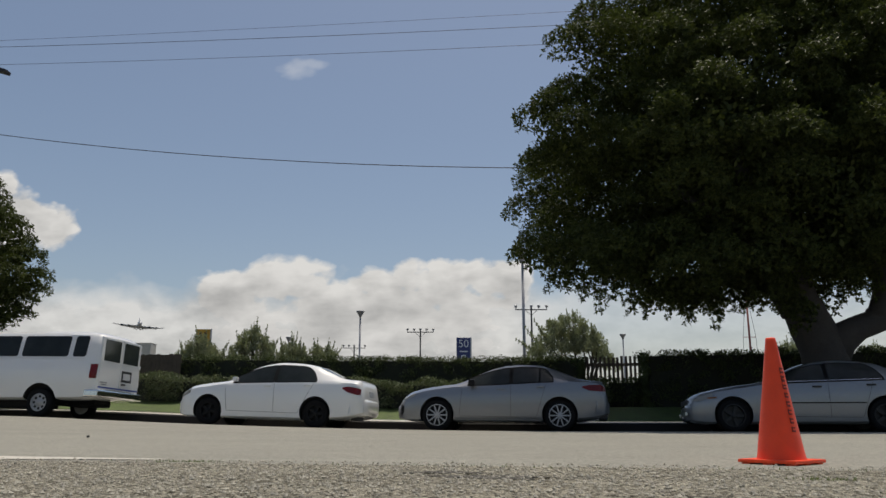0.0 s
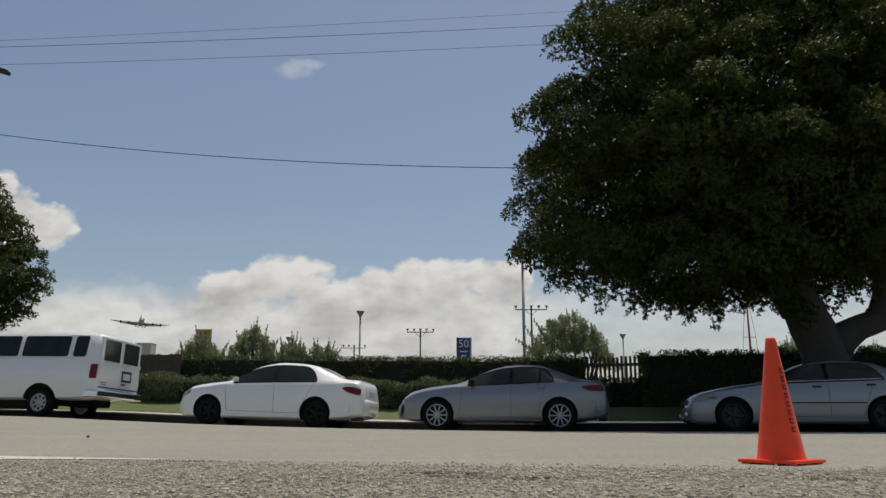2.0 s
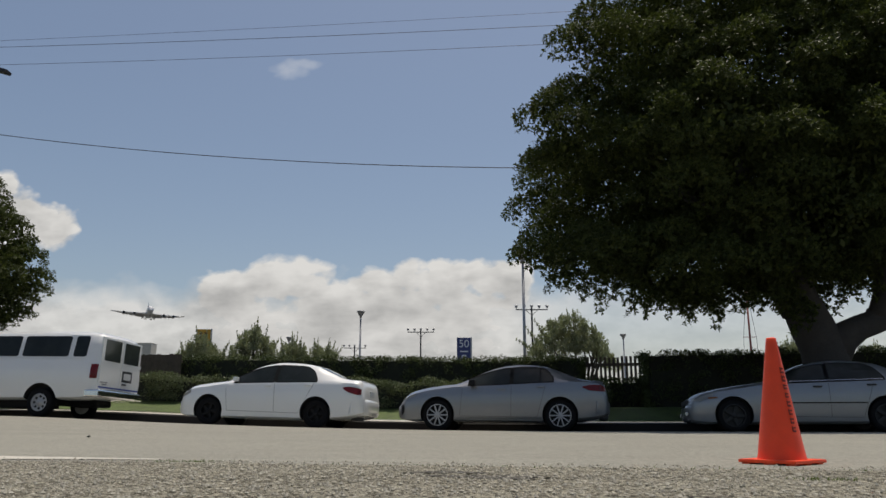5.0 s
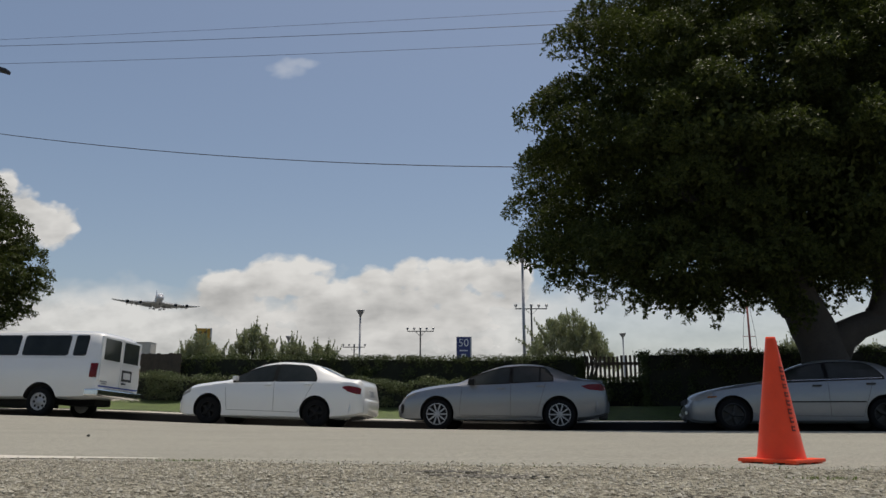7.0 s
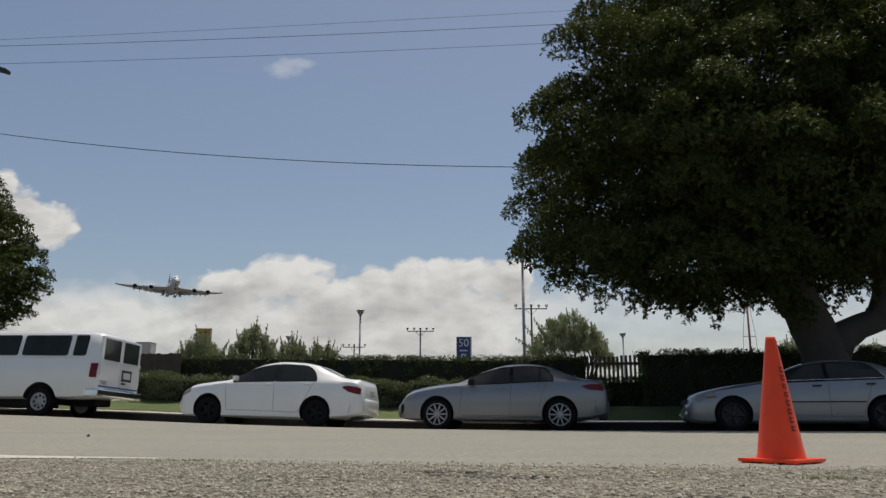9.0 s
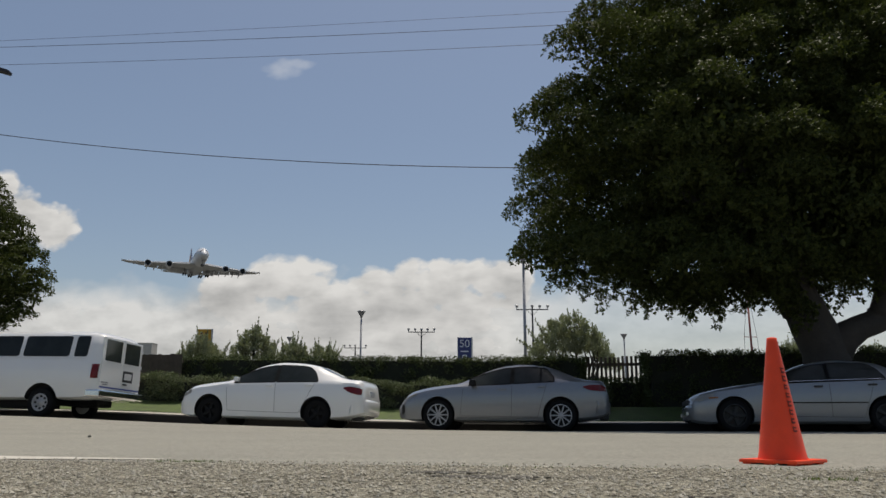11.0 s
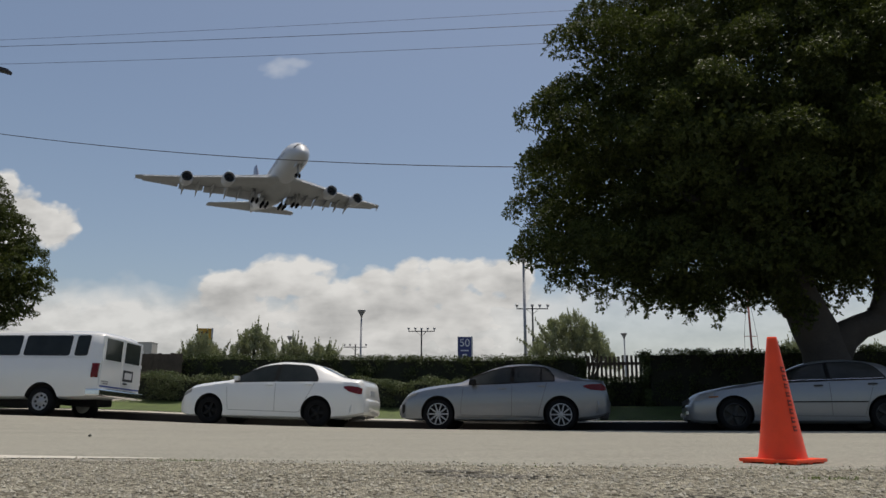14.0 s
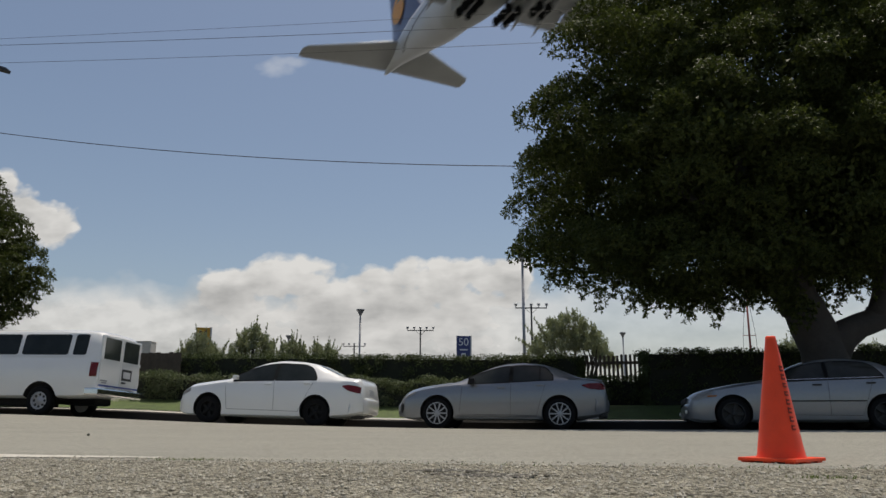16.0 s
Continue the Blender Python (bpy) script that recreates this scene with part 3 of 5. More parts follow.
M_AMBER = mat("amber lens", (0.5, 0.16, 0.02), 0.2, coat=0.5)
M_PLATE = mat("plate sheet", (0.55, 0.55, 0.56), 0.5)
M_GLASS = mat("tinted car glass", (0.034, 0.041, 0.040), 0.05, 0.0, var=0.3, scale=2.5, spec=0.5)
M_BLUEBAND = mat("blue stripe", (0.03, 0.06, 0.25), 0.5)


def pchip(points):
    """A smooth curve through (x, value) pairs that does not overshoot."""
    xs, ys = np.array([p[0] for p in points], float), np.array([p[1] for p in points], float)
    h, d = np.diff(xs), np.diff(ys) / np.diff(xs)
    m = np.zeros(len(xs))
    m[0], m[-1] = d[0], d[-1]
    for i in range(1, len(xs) - 1):
        if d[i - 1] * d[i] > 0:
            w1, w2 = 2 * h[i] + h[i - 1], h[i] + 2 * h[i - 1]
            m[i] = (w1 + w2) / (w1 / d[i - 1] + w2 / d[i])

    def at(x):
        x = min(max(x, xs[0]), xs[-1])
        i = min(max(int(np.searchsorted(xs, x)) - 1, 0), len(h) - 1)
        t = (x - xs[i]) / h[i]
        return float(ys[i] * (1 + 2 * t) * (1 - t) ** 2 + h[i] * m[i] * t * (1 - t) ** 2 + ys[i + 1] * t * t * (3 - 2 * t) + h[i] * m[i + 1] * t * t * (t - 1))
    return at


class Hull:
    """A car's skin, lofted along x (nose at -x) from smooth curves."""

    def __init__(self, top, belt, bottom, half, roof):
        self.top, self.belt, self.bottom, self.half, self.roof = (pchip(p) for p in (top, belt, bottom, half, roof))
        self.x0, self.x1 = top[0][0], top[-1][0]

    def section(self, x):
        zb, zl, zt, w, rw = self.bottom(x), self.belt(x), self.top(x), self.half(x), self.roof(x)
        zl = min(zl, zt - 0.01)
        s, h = zl - zb, zt - zl
        sh = 0.955 * w
        rw = min(rw, sh - 0.01)
        return [(0, zb), (0.86 * w, zb), (0.955 * w, zb + 0.05 * s), (0.972 * w, zb + 0.16 * s), (0.993 * w, zb + 0.40 * s), (w, zb + 0.70 * s), (0.99 * w, zb + 0.785 * s), (0.972 * w, zb + 0.93 * s), (sh, zl),
                (sh + (rw - sh) * 0.30, zl + 0.27 * h), (sh + (rw - sh) * 0.64, zl + 0.56 * h), (rw, zl + 0.84 * h), (rw * 0.9, zl + 0.935 * h), (rw * 0.7, zl + 0.975 * h), (rw * 0.35, zl + 0.995 * h), (0, zt)]

    def side(self, x, z):
        s = self.section(x)[2:12]
        return float(np.interp(z, [p[1] for p in s], [p[0] for p in s]))

    def lid(self, x, y):
        s = self.section(x)[8:][::-1]
        return float(np.interp(abs(y), [p[0] for p in s], [p[1] for p in s]))

    def mesh(self, n):
        bm = bmesh.new()
        xs = [self.x0 + (self.x1 - self.x0) * (0.5 - 0.5 * math.cos(math.pi * i / n)) * 0.5 + (self.x1 - self.x0) * 0.5 * i / n for i in range(n + 1)]
        rings = []
        for x in xs:
            s = self.section(x)
            pts = [(y, z) for y, z in s] + [(-y, z) for y, z in s[-2:0:-1]]
            rings.append([bm.verts.new((x, y, z)) for y, z in pts])
        k = len(rings[0])
        for a, b in zip(rings, rings[1:]):
            for i in range(k):
                bm.faces.new((a[i], a[(i + 1) % k], b[(i + 1) % k], b[i]))
        bm.faces.new(rings[0][::-1])
        bm.faces.new(rings[-1])
        bmesh.ops.recalc_face_normals(bm, faces=bm.faces)
        return bm


def carve(ob, cutters):
    """Cuts the cutters out of ob, for good."""
    for c in cutters:
        mod = ob.modifiers.new("cut", "BOOLEAN")
        mod.object, mod.operation, mod.solver, mod.material_mode = c, "DIFFERENCE", "EXACT", "TRANSFER"
    bpy.context.view_layer.update()
    me = bpy.data.meshes.new_from_object(ob.evaluated_get(bpy.context.evaluated_depsgraph_get()))
    ob.modifiers.clear()
    ob.data = me
    for c in cutters:
        bpy.data.objects.remove(c)


def side_panel(hull, cols, sign, lift, n=16, rows=5, thick=0.006):
    """A panel on a car's flank from (x, low, high) columns."""
    bm = bmesh.new()
    xs = np.linspace(cols[0][0], cols[-1][0], n)
    lo, hi = (np.interp(xs, [c[0] for c in cols], [c[k] for c in cols]) for k in (1, 2))
    grid = []
    for x, a, b in zip(xs, lo, hi):
        grid.append([bm.verts.new((x, sign * (hull.side(x, z) + lift), z)) for z in np.linspace(a, max(b, a + 0.004), rows)])
    for p, q in zip(grid, grid[1:]):
        for i in range(rows - 1):
            f = (p[i], q[i], q[i + 1], p[i + 1])
            bm.faces.new(f if sign < 0 else f[::-1])
    bmesh.ops.solidify(bm, geom=bm.faces[:], thickness=thick)
    return bm


def lid_panel(hull, x0, x1, share0, share1, lift, n=14, rows=12):
    """Wind-screen or rear glass, on the hull's upper side."""
    bm = bmesh.new()
    grid = []
    for i in range(n):
        x = x0 + (x1 - x0) * i / (n - 1)
        k = share0 + (share1 - share0) * i / (n - 1)
        w = hull.roof(x) * k
        slope = (hull.top(x + 0.02) - hull.top(x - 0.02)) / 0.04
        nl = Vector((-slope, 0, 1)).normalized() * lift
        grid.append([bm.verts.new((x + nl.x, y, hull.lid(x, y) + nl.z)) for y in np.linspace(-w, w, rows)])
    for p, q in zip(grid, grid[1:]):
        for i in range(rows - 1):
            bm.faces.new((p[i], q[i], q[i + 1], p[i + 1]))
    bmesh.ops.recalc_face_normals(bm, faces=bm.faces)
    return bm


def wheel(parent, x, y, r, width, rim_mat, style, sign, rim_share=0.66):
    """A wheel with its tyre and rim; its axle lies along y."""
    hub = empty_part("wheel", parent, pose(x, y, r, 90 * sign, 0, 0))
    w = width / 2
    bm = bmesh.new()
    k = rim_share * r
    lathe(bm, [(k, -w * 0.85), (k + 0.02, -w * 0.98), (r * 0.86, -w), (r * 0.955, -w * 0.86), (r, -w * 0.55), (r, w * 0.55), (r * 0.955, w * 0.86), (r * 0.86, w), (k + 0.02, w * 0.98), (k, w * 0.85)], 40, None, False)
    part("tyre", bm, M_TYRE, hub, smooth=True)
    bm = bmesh.new()
    lathe(bm, [(k * 0.9, -w * 0.8), (k * 1.01, -w * 0.8), (k * 1.01, w * 0.9), (k * 0.93, w * 0.93), (k * 0.9, w * 0.75), (k * 0.88, -w * 0.1), (0.02, -w * 0.1)], 40)
    part("rim", bm, M_STEELRIM if style == "spokes" else rim_mat, hub, smooth=False)
    if style == "spokes":
        for i in range(10):
            a = 2 * math.pi * i / 10
            bm = bmesh.new()
            box(bm, 0.035, k * 0.95, -0.014, 0.014, w * 0.45, w * 0.85, 0.006, Matrix.Rotation(a, 4, "Z"))
            part("spoke", bm, rim_mat, hub)
        bm = bmesh.new()
        lathe(bm, [(k, w * 0.6), (k, w * 0.93), (k * 0.93, w * 0.95), (k * 0.92, w * 0.6)], 40, None, False)
        part("rim_edge", bm, rim_mat, hub)
    elif style == "holes":
        for i in range(8):
            a = 2 * math.pi * i / 8
            bm = bmesh.new()
            lathe(bm, [(0.03, w * 0.52), (0.03, w * 0.60), (0.0262, w * 0.60)], 14, Matrix.Rotation(a, 4, "Z") @ Matrix.Translation((k * 0.68, 0, 0)))
            part("vent_hole", bm, M_WELL, hub)
        bm = bmesh.new()
        lathe(bm, [(k * 0.97, 0), (k * 0.97, w * 0.5), (k * 0.86, w * 0.62), (k * 0.75, w * 0.5), (k * 0.45, w * 0.5), (k * 0.38, w * 0.8), (0.01, w * 0.85)], 32)
        part("wheel_cover", bm, rim_mat, hub, "silver wheel cover", smooth=True)
    else:
        for i in range(5):
            a = 2 * math.pi * i / 5
            bm = bmesh.new()
            box(bm, 0.03, k * 0.95, -0.035, 0.035, w * 0.3, w * 0.6, 0.01, Matrix.Rotation(a, 4, "Z"))
            part("spoke", bm, rim_mat, hub)
    bm = bmesh.new()
    lathe(bm, [(0.045, w * 0.4), (0.045, w * 0.88), (0.03, w * 0.93), (0.01, w * 0.94)], 18)
    part("hub_cap", bm, rim_mat, hub, smooth=True)
    return hub


def empty_part(name, parent, m):
    ob = new(name)
    ob.parent = parent
    ob.matrix_basis = m
    return ob


def block(name, parent, material, dims, bevel=0.01, label="", m=None):
    bm = bmesh.new()
    box(bm, *dims, bevel, m)
    return part(name, bm, material, parent, label)


def car_body(top, hull, body_mat, axles, r, gap=0.045):
    bm = hull.mesh(72)
    body = part("body", bm, [body_mat, M_WELL], top, smooth=True)
    cut = []
    for x in axles:
        w = hull.half(x)
        for s in (-1, 1):
            c = bmesh.new()
            lathe(c, [(r + gap, -0.20), (r + gap, 0.25)], 40, Matrix.Translation((x, s * w, r + 0.015)) @ Matrix.Rotation(math.pi / 2, 4, "X"))
            bmesh.ops.recalc_face_normals(c, faces=c.faces)
            cut.append(link_mesh("cutter", c, [M_WELL]))
    m = top.matrix_basis.copy()
    for c in cut:
        c.matrix_basis = m
    carve(body, cut)
    for p in body.data.polygons:
        p.use_smooth = True
    mod = body.data
    mod.set_sharp_from_angle(angle=radians(38))
    return body


def side_windows(top, hull, spans, low=0.02, share=0.80):
    """Tinted panes between the belt and the roof; each span is (x0, x1, round at front, round at rear)."""
    for s in (-1, 1):
        for x0, x1, rf, rr in spans:
            cols = []
            for x in np.linspace(x0, x1, 22):
                zl, zt = hull.belt(x) + low, hull.top(x)
                hi = zl + max(0.0, (zt - hull.belt(x)) * share - low)
                k = 1.0
                if rf and x - x0 < rf:
                    k = min(k, math.sqrt(max(0, 1 - ((rf - (x - x0)) / rf) ** 2)))
                if rr and x1 - x < rr:
                    k = min(k, math.sqrt(max(0, 1 - ((rr - (x1 - x)) / rr) ** 2)))
                cols.append((x, zl, zl + (hi - zl) * (0.10 + 0.90 * k) if k < 1 else hi))
            w = part("side_window", side_panel(hull, cols, s, 0.005, 22, 6), M_GLASS, top, "dark tinted glass")
            wide = [(x + (-0.03 if x < x0 + 0.02 else 0.03 if x > x1 - 0.02 else 0), a - 0.022, b + 0.022) for x, a, b in cols]
            part("window_seal", side_panel(hull, wide, s, 0.0015, 24, 6, 0.003), M_STEELRIM, w, "black rubber seal")


def seam(top, hull, x0, z0, x1, z1, s, width=0.007):
    """A thin dark joint between two panels."""
    if abs(x1 - x0) > abs(z1 - z0):
        cols = [(x0, z0 - width / 2, z0 + width / 2), (x1, z1 - width / 2, z1 + width / 2)]
        bm = side_panel(hull, cols, s, 0.002, 14, 2, 0.003)
    else:
        bm = bmesh.new()
        prev = None
        for i in range(9):
            x, z = x0 + (x1 - x0) * i / 8, z0 + (z1 - z0) * i / 8
            pair = [bm.verts.new((x + d, s * (hull.side(x + d, z) + 0.007), z)) for d in (-width / 2, 0.0, width / 2)]
            if prev:
                for a in (0, 1):
                    f = (prev[a], prev[a + 1], pair[a + 1], pair[a])
                    bm.faces.new(f[::-1] if s < 0 else f)
            prev = pair
    part("panel_gap", bm, M_GAP, top)


def handle(top, hull, x, z, s, material):
    y = hull.side(x, z)
    dims = (x - 0.085, x + 0.085, *sorted((s * (y - 0.005), s * (y + 0.035))), z - 0.014, z + 0.018)
    block("door_handle", top, material, dims, 0.012)


def mirror(top, hull, x, z, s, material, size=1.0):
    y = hull.side(x, z)
    a, b = sorted((s * (y + 0.05), s * (y + 0.05 + 0.17 * size)))
    m = block("wing_mirror", top, material, (x - 0.06 * size, x + 0.07 * size, a, b, z - 0.05 * size, z + 0.08 * size), 0.03)
    a, b = sorted((s * (y - 0.02), s * (y + 0.07)))
    block("mirror_arm", m, M_TRIM, (x - 0.03, x + 0.03, a, b, z - 0.04, z - 0.01), 0.008)


def bumper(top, material, x0, x1, half, z0, z1):
    """A bumper wrapped round a car's end, bulging and rounded in plan."""
    bm = bmesh.new()
    rear = x1 > 0
    tip, root = (x1, x0) if rear else (x0, x1)
    rings = []
    for k in range(25):
        q = -1 + 2 * k / 24
        bow = max(0.0, 1 - abs(q) ** 4.5)
        x = root + (tip - root) * bow
        y = half * (1.0 if abs(q) > 0.97 else abs(q) ** 0.8) * (1 if q > 0 else -1)
        back = root - (tip - root) * 0.1
        d = (tip - root) * 0.12
        rings.append([(x - d * 1.2, y, z0), (x - d * 0.3, y, z0 + 0.05), (x, y, z0 + 0.55 * (z1 - z0)), (x, y, z1 - 0.07), (x - d * 0.5, y, z1 - 0.02), (x - d * 1.6, y, z1), (back, y * 0.97, z1 - 0.01), (back, y * 0.97, z0)])
    loft(bm, rings)
    ob = part("bumper", bm, material, top, smooth=True)
    ob.data.set_sharp_from_angle(angle=radians(50))
    return ob


def lip(hull, x0, x1, half):
    """A low lip along the edge of a boot lid."""
    bm = bmesh.new()
    rings = []
    for k in range(13):
        y = half * (-1 + k / 6)
        z0, z1 = hull.lid(x0, y), hull.lid(x1, y)
        rings.append([(x0, y, z0 - 0.01), (x0, y, z0 + 0.004), (x1 - 0.02, y, z1 + 0.028), (x1, y, z1 + 0.025), (x1, y, z1 - 0.02)])
    return loft(bm, rings)


def white_saloon(m):
    top = empty("sedan_car", m, "white four-door saloon parked with black steel wheels", "car", "parked cars")
    h = Hull([(-2.25, 0.60), (-2.23, 0.72), (-2.14, 0.81), (-1.9, 0.895), (-1.4, 0.965), (-1.02, 1.01), (-0.7, 1.16), (-0.35, 1.345), (-0.1, 1.43), (0.25, 1.48), (0.7, 1.465), (1.05, 1.41), (1.45, 1.255), (1.80, 1.115), (1.95, 1.09), (2.15, 1.075), (2.215, 1.03), (2.26, 0.85), (2.28, 0.72)],
             [(-2.25, 0.52), (-2.1, 0.70), (-1.8, 0.81), (-1.4, 0.87), (-1.0, 0.93), (-0.5, 0.955), (0.5, 0.985), (1.2, 1.0), (1.9, 1.0), (2.15, 0.985), (2.28, 0.66)],
             [(-2.25, 0.30), (-2.15, 0.22), (-1.9, 0.18), (-1.0, 0.17), (1.0, 0.17), (1.8, 0.22), (2.1, 0.27), (2.28, 0.34)],
             [(-2.25, 0.42), (-2.2, 0.56), (-2.08, 0.70), (-1.8, 0.80), (-1.3, 0.845), (1.3, 0.85), (1.8, 0.825), (2.1, 0.79), (2.22, 0.73), (2.28, 0.66)],
             [(-2.25, 0.3), (-1.9, 0.55), (-1.1, 0.68), (-0.6, 0.645), (0, 0.585), (0.8, 0.565), (1.3, 0.57), (1.8, 0.64), (2.2, 0.62), (2.28, 0.5)])
    axles, r = (-1.395, 1.205), 0.315
    car_body(top, h, M_WHITE, axles, r)
    for x in axles:
        for s in (-1, 1):
            wheel(top, x, s * 0.70, r, 0.19, M_STEELRIM, "plain", -s, 0.6)
    part("windscreen", lid_panel(h, -0.98, -0.10, 0.93, 0.90, 0.006), M_GLASS, top)
    part("rear_window", lid_panel(h, 1.16, 1.84, 0.88, 0.93, 0.006), M_GLASS, top)
    side_windows(top, h, [(-0.80, 0.15, 0, 0), (0.24, 1.17, 0, 0.34)])
    for s in (-1, 1):
        part("headlight", side_panel(h, [(-2.2, 0.60, 0.70), (-2.1, 0.62, 0.77), (-1.88, 0.71, 0.82)], s, 0.006), M_LENS, top)
        part("tail_light", side_panel(h, [(1.82, 0.87, 0.90), (1.95, 0.79, 0.925), (2.15, 0.74, 0.90), (2.225, 0.74, 0.87)], s, 0.008), M_TAIL, top)
        seam(top, h, -0.98, 0.84, -0.92, 0.34, s)
        seam(top, h, 0.20, 0.97, 0.22, 0.32, s)
        seam(top, h, -0.92, 0.33, 0.80, 0.31, s)
        seam(top, h, 1.14, 0.98, 0.80, 0.31, s)
        part("pillar", side_panel(h, [(0.155, 1.0, 1.385), (0.235, 1.0, 1.385)], s, 0.008), M_STEELRIM, top, "black door pillar")
        handle(top, h, 0.05, 0.90, s, M_WHITE)
        handle(top, h, 1.0, 0.93, s, M_WHITE)
        mirror(top, h, -0.74, 1.02, s, M_WHITE, 0.8)
    bumper(top, M_WHITE, 2.02, 2.345, 0.80, 0.30, 0.665)
    bumper(top, M_WHITE, -2.30, -2.02, 0.70, 0.24, 0.56)
    part("boot_lip", lip(h, 2.06, 2.19, 0.56), M_WHITE, top)
    block("number_plate", top, M_PLATE, (2.25, 2.285, -0.16, 0.16, 0.74, 0.86), 0.003)
    block("exhaust", top, M_TRIM, (1.95, 2.25, -0.5, -0.42, 0.2, 0.27), 0.02)
    return top


def silver_saloon(m):
    top = empty("sedan_car", m, "silver-blue four-door saloon parked with ten-spoke alloy wheels", "car", "parked cars")
    h = Hull([(-2.29, 0.58), (-2.25, 0.68), (-2.1, 0.80), (-1.8, 0.895), (-1.35, 0.965), (-0.95, 1.01), (-0.55, 1.19), (-0.1, 1.37), (0.15, 1.425), (0.5, 1.445), (0.85, 1.42), (1.15, 1.35), (1.5, 1.2), (1.75, 1.10), (1.95, 1.075), (2.15, 1.06), (2.22, 0.98), (2.29, 0.75)],
             [(-2.29, 0.5), (-2.1, 0.68), (-1.8, 0.80), (-1.35, 0.88), (-0.9, 0.93), (0, 0.965), (1.0, 1.015), (1.7, 1.03), (2.1, 1.0), (2.29, 0.66)],
             [(-2.29, 0.28), (-2.15, 0.23), (-1.9, 0.205), (1.1, 0.205), (1.8, 0.25), (2.1, 0.30), (2.29, 0.38)],
             [(-2.29, 0.44), (-2.22, 0.60), (-2.05, 0.74), (-1.75, 0.84), (-1.3, 0.875), (1.3, 0.877), (1.8, 0.84), (2.1, 0.77), (2.22, 0.70), (2.29, 0.6)],
             [(-2.29, 0.3), (-1.9, 0.56), (-1.0, 0.70), (-0.5, 0.65), (0.1, 0.59), (0.8, 0.565), (1.3, 0.58), (1.8, 0.66), (2.2, 0.64), (2.29, 0.5)])
    axles, r = (-1.355, 1.285), 0.33
    car_body(top, h, M_SILVER, axles, r)
    for x in axles:
        for s in (-1, 1):
            wheel(top, x, s * 0.745, r, 0.2, M_ALLOY, "spokes", -s, 0.70)
    part("windscreen", lid_panel(h, -0.92, 0.05, 0.93, 0.90, 0.006), M_GLASS, top)
    part("rear_window", lid_panel(h, 1.08, 1.68, 0.88, 0.93, 0.006), M_GLASS, top)
    side_windows(top, h, [(-0.66, 0.22, 0, 0), (0.30, 0.86, 0, 0), (0.89, 1.14, 0, 0.2)])
    for s in (-1, 1):
        part("headlight", side_panel(h, [(-2.2, 0.66, 0.70), (-2.05, 0.66, 0.76), (-1.85, 0.74, 0.80)], s, 0.006), M_LENS, top)
        part("tail_light", side_panel(h, [(1.76, 0.91, 0.93), (1.9, 0.85, 0.965), (2.15, 0.83, 0.975), (2.24, 0.84, 0.92)], s, 0.008), M_TAIL, top)
        part("fog_intake", side_panel(h, [(-2.24, 0.34, 0.5), (-2.16, 0.34, 0.56), (-2.12, 0.40, 0.5)], s, 0.006), M_TRIM, top)
        part("side_skirt", side_panel(h, [(-0.95, 0.22, 0.28), (0.9, 0.22, 0.28)], s, 0.015), M_SILVER, top)
        seam(top, h, -0.80, 0.90, -0.86, 0.34, s)
        seam(top, h, 0.26, 0.95, 0.24, 0.30, s)
        seam(top, h, -0.86, 0.31, 0.80, 0.29, s)
        seam(top, h, 1.0, 0.99, 0.80, 0.30, s)
        part("pillar", side_panel(h, [(0.215, 0.99, 1.355), (0.305, 0.99, 1.355)], s, 0.008), M_STEELRIM, top, "black door pillar")
        handle(top, h, 0.05, 0.875, s, M_SILVER)
        handle(top, h, 0.88, 0.925, s, M_SILVER)
        mirror(top, h, -0.58, 0.985, s, M_STEELRIM)
    bumper(top, M_SILVER, 2.05, 2.335, 0.79, 0.36, 0.66)
    bumper(top, M_SILVER, -2.33, -2.05, 0.72, 0.26, 0.55)
    block("diffuser", top, M_TRIM, (2.10, 2.28, -0.6, 0.6, 0.27, 0.41), 0.03)
    part("boot_lip", lip(h, 2.04, 2.19, 0.58), M_SILVER, top)
    block("number_plate", top, M_PLATE, (2.24, 2.285, -0.16, 0.16, 0.66, 0.78), 0.003)
    block("grille", top, M_TRIM, (-2.31, -2.25, -0.38, 0.38, 0.30, 0.5), 0.02)
    return top


